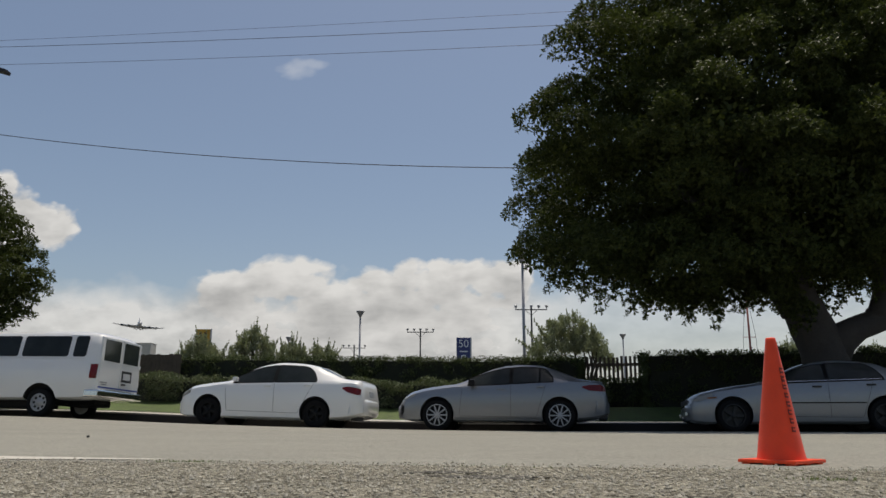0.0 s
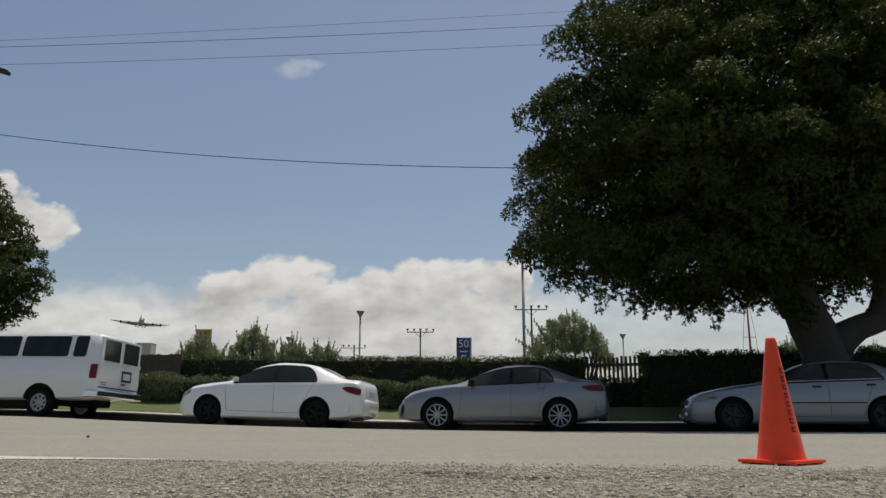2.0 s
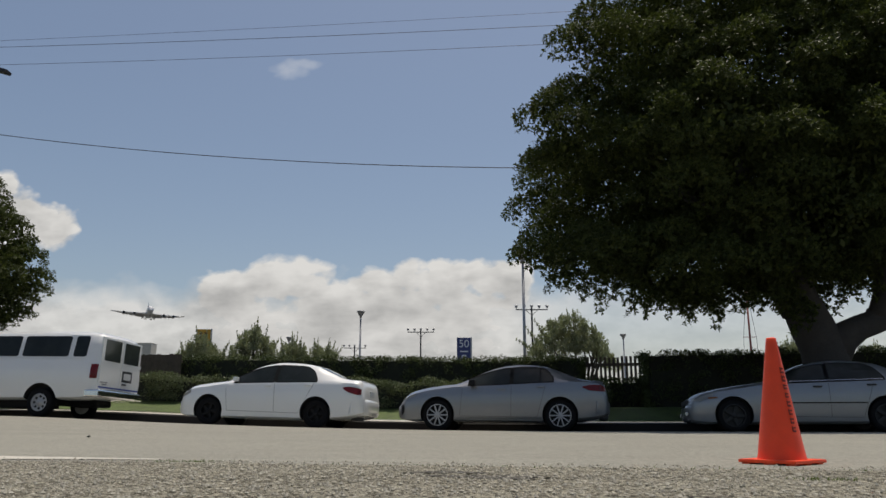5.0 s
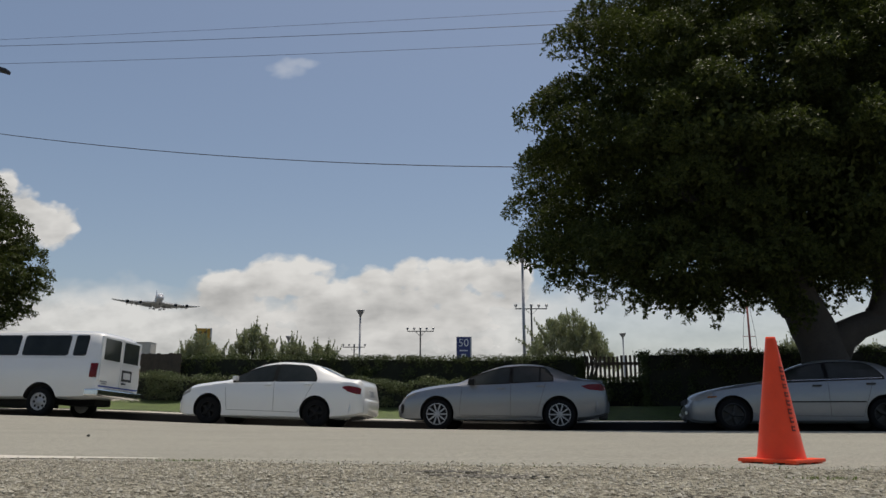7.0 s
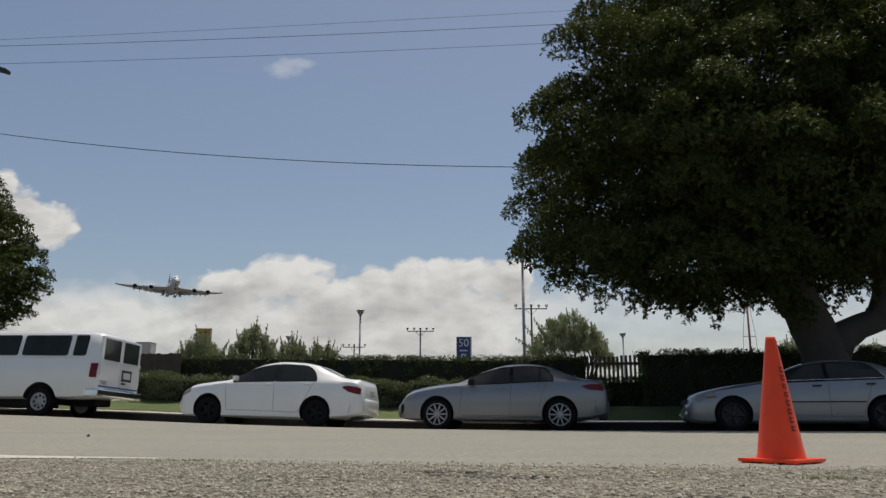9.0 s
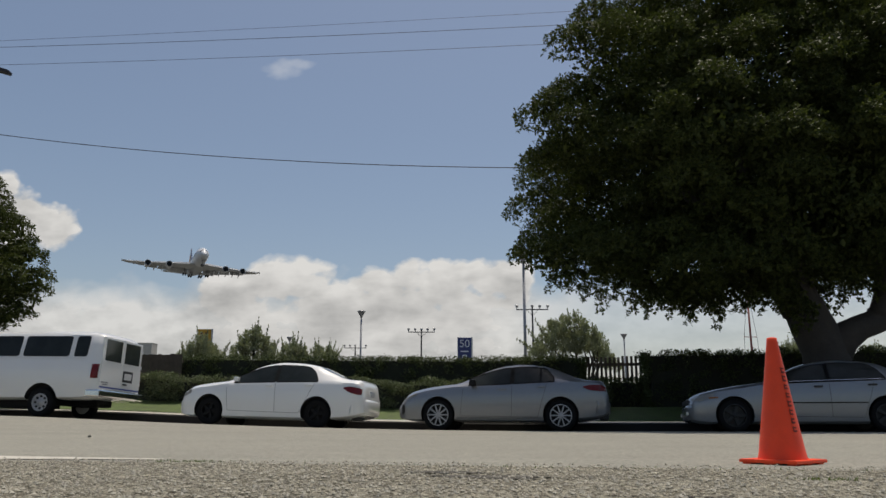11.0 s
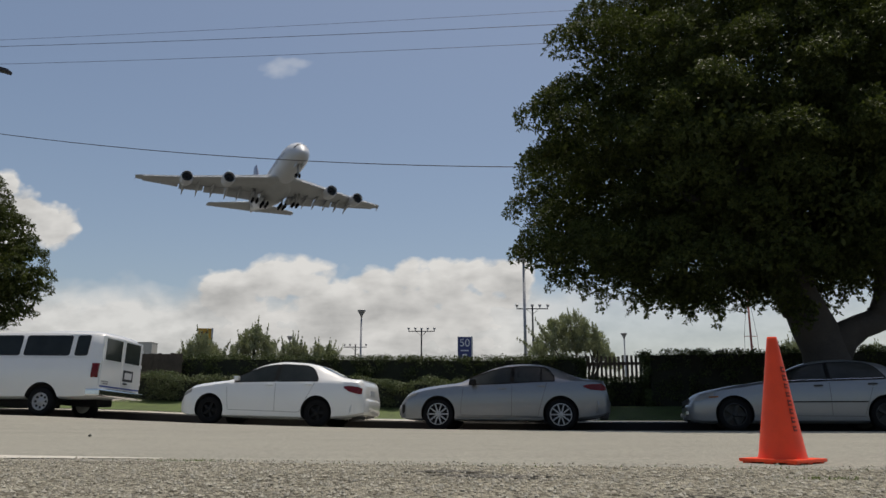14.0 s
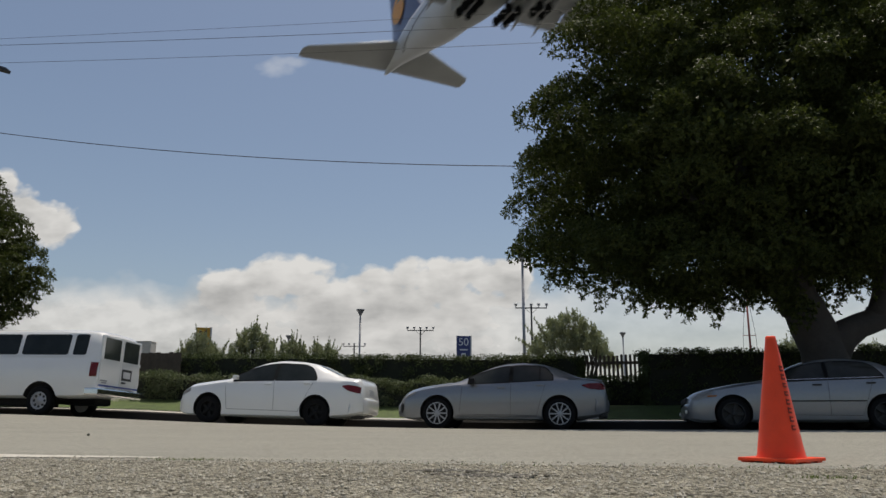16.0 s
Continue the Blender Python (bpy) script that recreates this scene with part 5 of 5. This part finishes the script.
        if rows > 1:
            bm = bmesh.new()
            box(bm, NOSE - aft - (rows - 1) * 0.85, NOSE - aft + (rows - 1) * 0.85, y - 0.18, y + 0.18, zaxle - 0.18, zaxle + 0.18, 0.05)
            part("bogie_beam", bm, M_STRUT, g)
        for i in range(rows):
            for sy in (-1, 1):
                bm = bmesh.new()
                lathe(bm, [(0.3 * r, -0.16), (0.5 * r, -0.2), (0.85 * r, -0.25), (r, -0.15), (r, 0.15), (0.85 * r, 0.25), (0.5 * r, 0.2), (0.3 * r, 0.16)], 20, Matrix.Translation((NOSE - aft + (i - (rows - 1) / 2) * 1.7, y + sy * span, zaxle)) @ Matrix.Rotation(radians(90), 4, "X"))
                part("wheel", bm, M_TYRE, g, smooth=True)
        return g

    n = bogie(5.6, 0, 1, 0.45, -3.6, -7.5, 0.65, "nose_gear")
    for s in (-1, 1):
        bm = bmesh.new()
        box(bm, NOSE - 6.6, NOSE - 3.6, s * 0.95 - 0.04, s * 0.95 + 0.04, -5.1, -3.8, 0.02)
        part("gear_door", bm, M_AIRWHITE, n)
        g = bogie(33.4, s * 6.2, 2, 0.68, -2.4, -7.0, 0.7, "wing_gear")
        bm = bmesh.new()
        box(bm, NOSE - 34.6, NOSE - 32.0, s * 7.3 - 0.05, s * 7.3 + 0.05, -5.4, -2.2, 0.02)
        part("gear_door", bm, M_AIRGREY, g)
        g = bogie(36.2, s * 2.75, 3, 0.70, -4.4, -7.1, 0.7, "body_gear")
        bm = bmesh.new()
        box(bm, NOSE - 38.6, NOSE - 33.8, s * 4.1 - 0.05, s * 4.1 + 0.05, -6.9, -4.6, 0.02)
        part("gear_door", bm, M_AIRGREY, g)
    return top


PLANE = airliner()


def flight(t):
    """The airliner's pose at t seconds, on a steady approach."""
    s = t - 14.5
    at = (Vector((-37.895, 193.331, 68.700)) + s * Vector((29.748, -69.034, -6.154)) + s * s / 2 * Vector((-0.345, -0.271, -0.487)) + s ** 3 / 6 * Vector((-0.0314, -0.12, -0.0796)))
    yaw, pitch, roll = (radians(a + b * s) for a, b in ((-65.0, 0.0703), (2.209, -0.0349), (-0.286, 0.2153)))
    turn = Matrix.Rotation(yaw, 4, "Z") @ Matrix.Rotation(-pitch, 4, "Y") @ Matrix.Rotation(roll, 4, "X")
    return Matrix.Translation(at) @ turn


# ---------------------------------------------------------------- clouds
def cloud_material(name, lobes, white, grey, veil=0.0, seed=0.0, detail_scale=5.0, soft=0.4, ragged=1.0):
    """Cumulus in kilometres: soft lobes broken up by noise; sunlit tops and grey bases are painted into the glow."""
    n = Nodes(name)
    scale = n.add("ShaderNodeVectorMath", operation="SCALE")
    n.link(n.coords(), scale.inputs[0])
    scale.inputs["Scale"].default_value = 0.001

    def field(lift):
        move = n.add("ShaderNodeVectorMath", operation="ADD")
        n.link(scale.outputs[0], move.inputs[0])
        move.inputs[1].default_value = (lift * 0.35 + 0.0, seed, lift)
        flat = n.add("ShaderNodeVectorMath", operation="MULTIPLY")
        n.link(move.outputs[0], flat.inputs[0])
        flat.inputs[1].default_value = (0.75, 1, 1.1)
        warp = n.tree.nodes.new("ShaderNodeTexNoise")
        warp.inputs["Scale"].default_value, warp.inputs["Detail"].default_value = detail_scale, 8
        warp.inputs["Roughness"].default_value = 0.52
        n.link(flat.outputs[0], warp.inputs["Vector"])
        puff = n.tree.nodes.new("ShaderNodeTexVoronoi")
        puff.feature = "SMOOTH_F1"
        puff.inputs["Scale"].default_value = detail_scale * 2.4
        puff.inputs["Smoothness"].default_value = 0.35
        puff.inputs["Detail"].default_value = 2.0
        n.link(flat.outputs[0], puff.inputs["Vector"])
        xyz = n.tree.nodes.new("ShaderNodeSeparateXYZ")
        n.link(move.outputs[0], xyz.inputs[0])
        best = None
        for x, z, rx, rz in lobes:
            dx = n.math("DIVIDE", n.math("SUBTRACT", xyz.outputs[0], x), rx)
            dz = n.math("DIVIDE", n.math("SUBTRACT", xyz.outputs[2], z), rz)
            f = n.math("SUBTRACT", 1.0, n.math("ADD", n.math("MULTIPLY", dx, dx), n.math("MULTIPLY", dz, dz)))
            best = f if best is None else n.math("SMOOTH_MAX", best, f, 0.25)
        rough = n.math("MULTIPLY", n.math("SUBTRACT", warp.outputs["Fac"], 0.5), 1.9 * ragged)
        rough = n.math("ADD", rough, n.math("MULTIPLY", n.math("SUBTRACT", 0.42, puff.outputs["Distance"]), 0.5 * ragged))
        return n.math("ADD", best, rough), xyz, warp.outputs["Fac"]

    here, xyz, wisp = field(0.0)
    above, _, _ = field(0.05)
    height = xyz.outputs[2]
    cover = n.ramp(here, -0.15, -0.15 + soft)
    if soft > 1:
        cover = n.math("MULTIPLY", cover, 0.9)
    if veil:
        # a thin hazy layer below the bank, thinning out to the right
        drift = n.math("MULTIPLY_ADD", wisp, -0.30, height)
        low = n.math("MULTIPLY", n.ramp(n.math("MULTIPLY", drift, -1.0), -0.41, -0.26), veil)
        thin = n.math("SUBTRACT", 1.0, n.math("MULTIPLY", n.ramp(xyz.outputs[0], 0.25, 0.62), 0.55))
        cover = n.math("MAXIMUM", cover, n.math("MULTIPLY", low, thin))
    long = n.add("ShaderNodeVectorMath", operation="MULTIPLY")
    n.link(scale.outputs[0], long.inputs[0])
    long.inputs[1].default_value = (1.1, 1, 2.8)
    bands = n.noise(2.4, 6, 0.55, long.outputs[0])
    rim = n.math("MULTIPLY", n.ramp(n.math("SUBTRACT", here, above), -0.6, 0.9), 0.75)
    deep = n.math("MULTIPLY", n.ramp(here, 0.1, 1.3), 0.40)
    tone = n.math("ADD", n.math("MULTIPLY", n.ramp(bands, 0.36, 0.64), 0.72), rim)
    tone = n.math("SUBTRACT", tone, deep, clamp=True)
    glow = n.tree.nodes.new("ShaderNodeEmission")
    n.link(n.mix(tone, grey, white), glow.inputs[0])
    clear = n.tree.nodes.new("ShaderNodeBsdfTransparent")
    both = n.tree.nodes.new("ShaderNodeMixShader")
    n.link(cover, both.inputs[0])
    n.link(clear.outputs[0], both.inputs[1])
    n.link(glow.outputs[0], both.inputs[2])
    n.link(both.outputs[0], n.out.inputs[0])
    return n.mat


def sheet(name, x0, x1, z0, z1, y, material, label, kind="structure"):
    ob = raw(name, [(x0, 0, z0), (x1, 0, z0), (x1, 0, z1), (x0, 0, z1)], [(0, 1, 2, 3)], material)
    ob.matrix_basis = Matrix.Translation((0, y, 0))
    return tagged(ob, label, "clouds", kind=kind)


BANK = [(-0.86, 0.49, 0.16, 0.115), (-0.68, 0.54, 0.17, 0.115), (-0.56, 0.545, 0.14, 0.115), (-0.40, 0.45, 0.20, 0.11), (-0.25, 0.51, 0.12, 0.10), (-0.13, 0.545, 0.11, 0.10), (0.02, 0.545, 0.12, 0.105), (0.18, 0.555, 0.13, 0.10), (0.29, 0.535, 0.09, 0.10), (-0.35, 0.28, 0.80, 0.22),
        (-0.35, 0.38, 0.66, 0.15), (-0.22, 0.45, 0.50, 0.10), (-1.74, 0.84, 0.12, 0.12), (-1.80, 0.92, 0.10, 0.08), (-1.68, 0.79, 0.12, 0.105), (-1.60, 0.76, 0.135, 0.11), (-1.76, 0.73, 0.16, 0.08)]
sheet("backdrop", -2900, 2900, -60, 1500, 3000, cloud_material("cumulus bank", BANK, (0.68, 0.69, 0.70), (0.39, 0.40, 0.412), 0.9, 0.0, 5.5, 0.42, 1.2), "bank of white cumulus clouds low over the horizon")
WISP = sheet("cloud", -320, 320, -200, 200, 2900, cloud_material("thin cloud", [(0.0, 0.0, 0.10, 0.05), (0.07, 0.02, 0.09, 0.03)], (0.70, 0.72, 0.76), (0.5, 0.55, 0.63), 0, 4.0, 9.0, 2.6, 1.0), "small thin white cloud high in the sky", "")


# ---------------------------------------------------------------- far things behind the hedge
def lamp_post(x, y, h, label):
    top = empty("street_lamp", pose(x, y, 0.5), label, "lamp post", "car park lamps")
    bm = bmesh.new()
    tube(bm, [(0, 0, 0), (0, 0, h - 0.6)], [0.13, 0.09], 12)
    part("pole", bm, M_GALV, top, smooth=True)
    bm = bmesh.new()
    lathe(bm, [(0.10, h - 0.75), (0.16, h - 0.55), (0.42, h - 0.12), (0.46, h - 0.06), (0.46, h), (0.40, h + 0.03), (0.05, h + 0.06)], 20)
    part("lamp_head", bm, M_GALV, top, smooth=True)
    bm = bmesh.new()
    box(bm, -0.25, 0.25, -0.25, 0.25, 0, 0.5, 0.03)
    part("footing", bm, M_CONCRETE, top)


for x, y, h in ((-9.25, 85, 11.5), (5.84, 55, 11.63), (-22.82, 113, 11.5), (25.66, 109, 11.5)):
    lamp_post(x, y, h, "tall grey car park lamp post")


def approach_mast(x, y, h):
    top = empty("approach_light", pose(x, y, 0.5), "dark steel runway approach light mast with four lamps", "light mast", "approach lights")
    bm = bmesh.new()
    tube(bm, [(0, 0, 0), (0, 0, h)], [0.14, 0.10], 10)
    part("mast", bm, M_DARKSTEEL, top)
    bm = bmesh.new()
    box(bm, -1.9, 1.9, -0.05, 0.05, h - 0.55, h - 0.43, 0.01)
    part("crossbar", bm, M_DARKSTEEL, top)
    for s in (-1, 1):
        bm = bmesh.new()
        tube(bm, [(0, 0, h - 1.2), (s * 0.75, 0, h - 0.5)], 0.03, 6)
        part("brace", bm, M_DARKSTEEL, top)
    for lx in (-1.85, -0.9, 0.0, 0.9, 1.85):
        bm = bmesh.new()
        lathe(bm, [(0.05, h - 0.45), (0.05, h - 0.25), (0.16, h - 0.2), (0.18, h + 0.02), (0.1, h + 0.08)], 10, Matrix.Translation((lx, 0, 0)))
        part("lamp", bm, M_GALV, top)


for x, y, h in ((-3.26, 110, 12.4), (-15.3, 132, 12.1), (10.6, 91, 13.0)):
    approach_mast(x, y, h)


M_SIGNBLUE = mat("blue sign face", (0.045, 0.06, 0.19), 0.5)
M_SIGNWHITE = mat("white sign lettering", (0.75, 0.75, 0.76), 0.5)
M_SIGNYELLOW = mat("yellow sign face", (0.55, 0.30, 0.03), 0.5)
M_SIGNBROWN = mat("brown sign lettering", (0.12, 0.05, 0.02), 0.6)
M_PANEL = mat("grey white sheet", (0.50, 0.50, 0.50), 0.6)
M_CABIN = mat("beige cabin sheet", (0.62, 0.57, 0.49), 0.7)


def lettering(text, size, material, parent, m, name="lettering"):
    cu = bpy.data.curves.new(name, "FONT")
    cu.body, cu.size, cu.align_x, cu.align_y, cu.extrude = text, size, "CENTER", "CENTER", 0.01
    tmp = new("text", cu)
    bpy.context.view_layer.update()
    me = bpy.data.meshes.new_from_object(tmp.evaluated_get(bpy.context.evaluated_depsgraph_get()))
    bpy.data.objects.remove(tmp)
    me.materials.clear()
    me.materials.append(material)
    ob = new(name, me)
    ob.parent, ob.matrix_basis = parent, m
    return ob


def lot_sign(x, y, z1, face, ink, text, label, w=1.05, h=2.6):
    top = empty("lot_sign", pose(x, y, 0.5, 0, 0, 8), label, "sign", "car park signs")
    z1 -= 0.5
    for s in (-1, 1):
        bm = bmesh.new()
        box(bm, s * w * 0.46 - 0.05, s * w * 0.46 + 0.05, 0.06, 0.16, 0, z1 + 0.02, 0.01)
        part("post", bm, M_GALV, top)
    bm = bmesh.new()
    box(bm, -w / 2, w / 2, -0.06, 0.06, z1 - h, z1, 0.02)
    part("panel", bm, face, top)
    bm = bmesh.new()
    box(bm, w / 2, w / 2 + 0.12, -0.05, 0.12, z1 - h, z1 + 0.03, 0.02)
    part("side_frame", bm, M_PANEL, top)
    if text:
        lettering(text, 0.85, ink, top, Matrix.Translation((0, -0.075, z1 - 0.5)) @ pose(0, 0, 0, 90))
        for k, (zz, hh) in enumerate(((1.03, 0.10), (1.35, 0.35))):
            bm = bmesh.new()
            box(bm, -0.32 + 0.15 * k, 0.32 - 0.15 * k, -0.075, -0.062, z1 - zz - hh, z1 - zz)
            part("marking", bm, ink, top)
    else:
        for x0 in (-0.3, 0.06):
            bm = bmesh.new()
            box(bm, x0, x0 + 0.22, -0.075, -0.062, z1 - 0.85, z1 - 0.25)
            part("marking", bm, ink, top)


lot_sign(1.60, 60, 6.45, M_SIGNBLUE, M_SIGNWHITE, "50", "dark blue car park sign with white number")
lot_sign(-18.85, 60, 7.11, M_SIGNYELLOW, M_SIGNBROWN, "", "yellow car park sign above bushes")


def kiosk():
    top = empty("utility_cabin", pose(-15.5, 40, 0.5), "pale beige cabin behind the hedge", "cabin")
    bm = bmesh.new()
    box(bm, -0.38, 0.38, -0.4, 0.4, 0, 3.55, 0.02)
    part("wall", bm, M_CABIN, top)
    bm = bmesh.new()
    box(bm, -0.39, 0.39, -0.41, 0.41, 3.55, 3.58, 0.01)
    part("roof", bm, M_CABIN, top)


kiosk()


def bush(x, y, h, w, seed, label, lean=0.0):
    """A dense feathery bush with thin shoots standing up from it."""
    rng = np.random.default_rng(seed)
    top = empty("bush", pose(x, y, 0.5), label, "bush", "bushes behind the hedge")
    centres, radii, counts = [], [], []
    for k in range(16):
        a = rng.uniform(-1, 1)
        bm = bmesh.new()
        tip = Vector((a * w * 0.46 + lean * 0.9 + rng.normal() * 0.3, rng.uniform(-0.7, 0.7), h * rng.uniform(0.9, 1.08) * (1 - 0.34 * a * a)))
        mid = Vector((a * w * 0.3, 0, h * 0.5))
        tube(bm, [(a * 0.2, 0, -0.1), mid, tip], [0.06, 0.035, 0.006], 6)
        part("stem", bm, M_BARK, top)
        for i in range(7):
            centres.append(tip.lerp(mid, 0.09 * i))
            radii.append((0.03 + 0.035 * i, 0.03 + 0.035 * i, 0.13))
            counts.append(10 + 9 * i)
    for k in range(int(125 * w / 3)):
        a, q = rng.uniform(-1, 1), rng.random()
        dome = h * (1 - 0.42 * abs(a) ** 2.2)
        centres.append((a * w * 0.5 + lean * 0.5 * q + rng.normal() * 0.08, rng.uniform(-0.8, 0.8), dome * (0.60 + 0.33 * q) + rng.normal() * 0.08))
        r = rng.uniform(0.16, 0.32)
        radii.append((r, r, r * 1.25))
        counts.append(int(420 * r))
    leaf_cloud("foliage", centres, radii, counts, 0.08, M_OLIVE, top, rng, shell=0.1, flat=0.2, droop=-1.0)


for x, y, h, w, lean in ((-15.2, 48, 5.0, 3.4, 0), (-12.0, 48, 5.7, 3.2, 0.1), (-10.2, 52, 5.1, 3.0, 0), (-8.4, 52, 4.9, 2.8, 0.2), (6.9, 40, 5.3, 4.4, -0.8), (27.3, 60, 5.9, 3.2, 0), (33.6, 60, 5.6, 3.0, 0), (36.0, 60, 5.8, 3.0, 0)):
    bush(x, y, h, w, int(h * 100 + w * 10), "loose grey-green bush rising behind the hedge", lean)


def radio_mast():
    top = empty("radio_mast", pose(60.2, 150, 0.5), "thin red lattice mast with guy wires", "mast")
    red = mat("faded red paint", (0.28, 0.09, 0.07), 0.6)
    bm = bmesh.new()
    tube(bm, [(0, 0, 0), (0, 0, 26)], [0.26, 0.16], 10)
    part("pole", bm, red, top, smooth=True)
    for s in (-1, 1):
        bm = bmesh.new()
        tube(bm, [(0, 0, 25), (s * 1.25, 0, 15.35), (s * 1.8, 0, 0)], 0.04, 5)
        part("guy_wire", bm, M_DARKSTEEL, top)
    bm = bmesh.new()
    box(bm, -1.3, 1.3, -0.05, 0.05, 15.3, 15.42)
    part("crossarm", bm, red, top)


radio_mast()


# ---------------------------------------------------------------- overhead lines
def utility_pole(u):
    top = empty("utility_pole", street_pose(u, 22.0), "brown wooden utility pole carrying cables", "pole", "utility poles")
    bm = bmesh.new()
    tube(bm, [(0, 0, -0.2), (0, 0, 16)], [0.17, 0.11], 14)
    part("pole", bm, M_WOOD, top, smooth=True)
    bm = bmesh.new()
    box(bm, -0.06, 0.06, -1.1, 1.1, 14.6, 14.75, 0.01)
    part("crossarm", bm, M_WOOD, top)


utility_pole(-36)
utility_pole(32)


def wire(a, b, c, label, r, dv):
    """A cable whose height over the street is a + b u + c u u."""
    bm = bmesh.new()
    pts = []
    for i in range(69):
        u = -36 + i
        x, y = plan(u, 22.0 + dv)
        pts.append((x, y, a + b * u + c * u * u))
    tube(bm, pts, r, 6)
    tagged(link_mesh("overhead_cable", bm, M_WIRE), label, "cable", "overhead cables")


wire(12.68, -0.0433, 0.00033, "thin black power cable high over the street", 0.005, 0.05)
wire(12.20, -0.0475, 0.00059, "thin black power cable high over the street", 0.008, 0.0)
wire(11.55, -0.0434, 0.00062, "thin black power cable high over the street", 0.0065, -0.05)
wire(7.52, -0.0590, 0.00325, "sagging black telephone cable over the street", 0.013, 0.0)


def lamp_arm():
    top = empty("street_lamp", pose(-10.2, 12.0, ground_height(-12, 10)), "dark street lamp with a sloping arm", "lamp post")
    bm = bmesh.new()
    tube(bm, [(0, 0, 0), (0, 0, 6.6)], [0.1, 0.07], 12)
    part("pole", bm, M_DARKSTEEL, top, smooth=True)
    bm = bmesh.new()
    tube(bm, [(0, 0, 6.5), (1.5, 0, 6.25), (2.3, 0, 6.02)], [0.035, 0.03, 0.03], 10)
    part("arm", bm, M_DARKSTEEL, top, smooth=True)
    bm = bmesh.new()
    box(bm, -0.28, 0.28, -0.08, 0.08, -0.03, 0.035, 0.025, Matrix.Translation((2.55, 0, 5.93)) @ Matrix.Rotation(radians(17), 4, "Y"))
    part("lamp_head", bm, M_DARKSTEEL, top)


lamp_arm()


# ---------------------------------------------------------------- what moves
def motions():
    walk(PLANE, [(0.5 * i, flight(0.5 * i)) for i in range(33)])
    walk(WISP, [(0, pose(-605, 2900, 1400)), (7, pose(-645, 2900, 1400)), (16, pose(-690, 2900, 1402))])


motions()
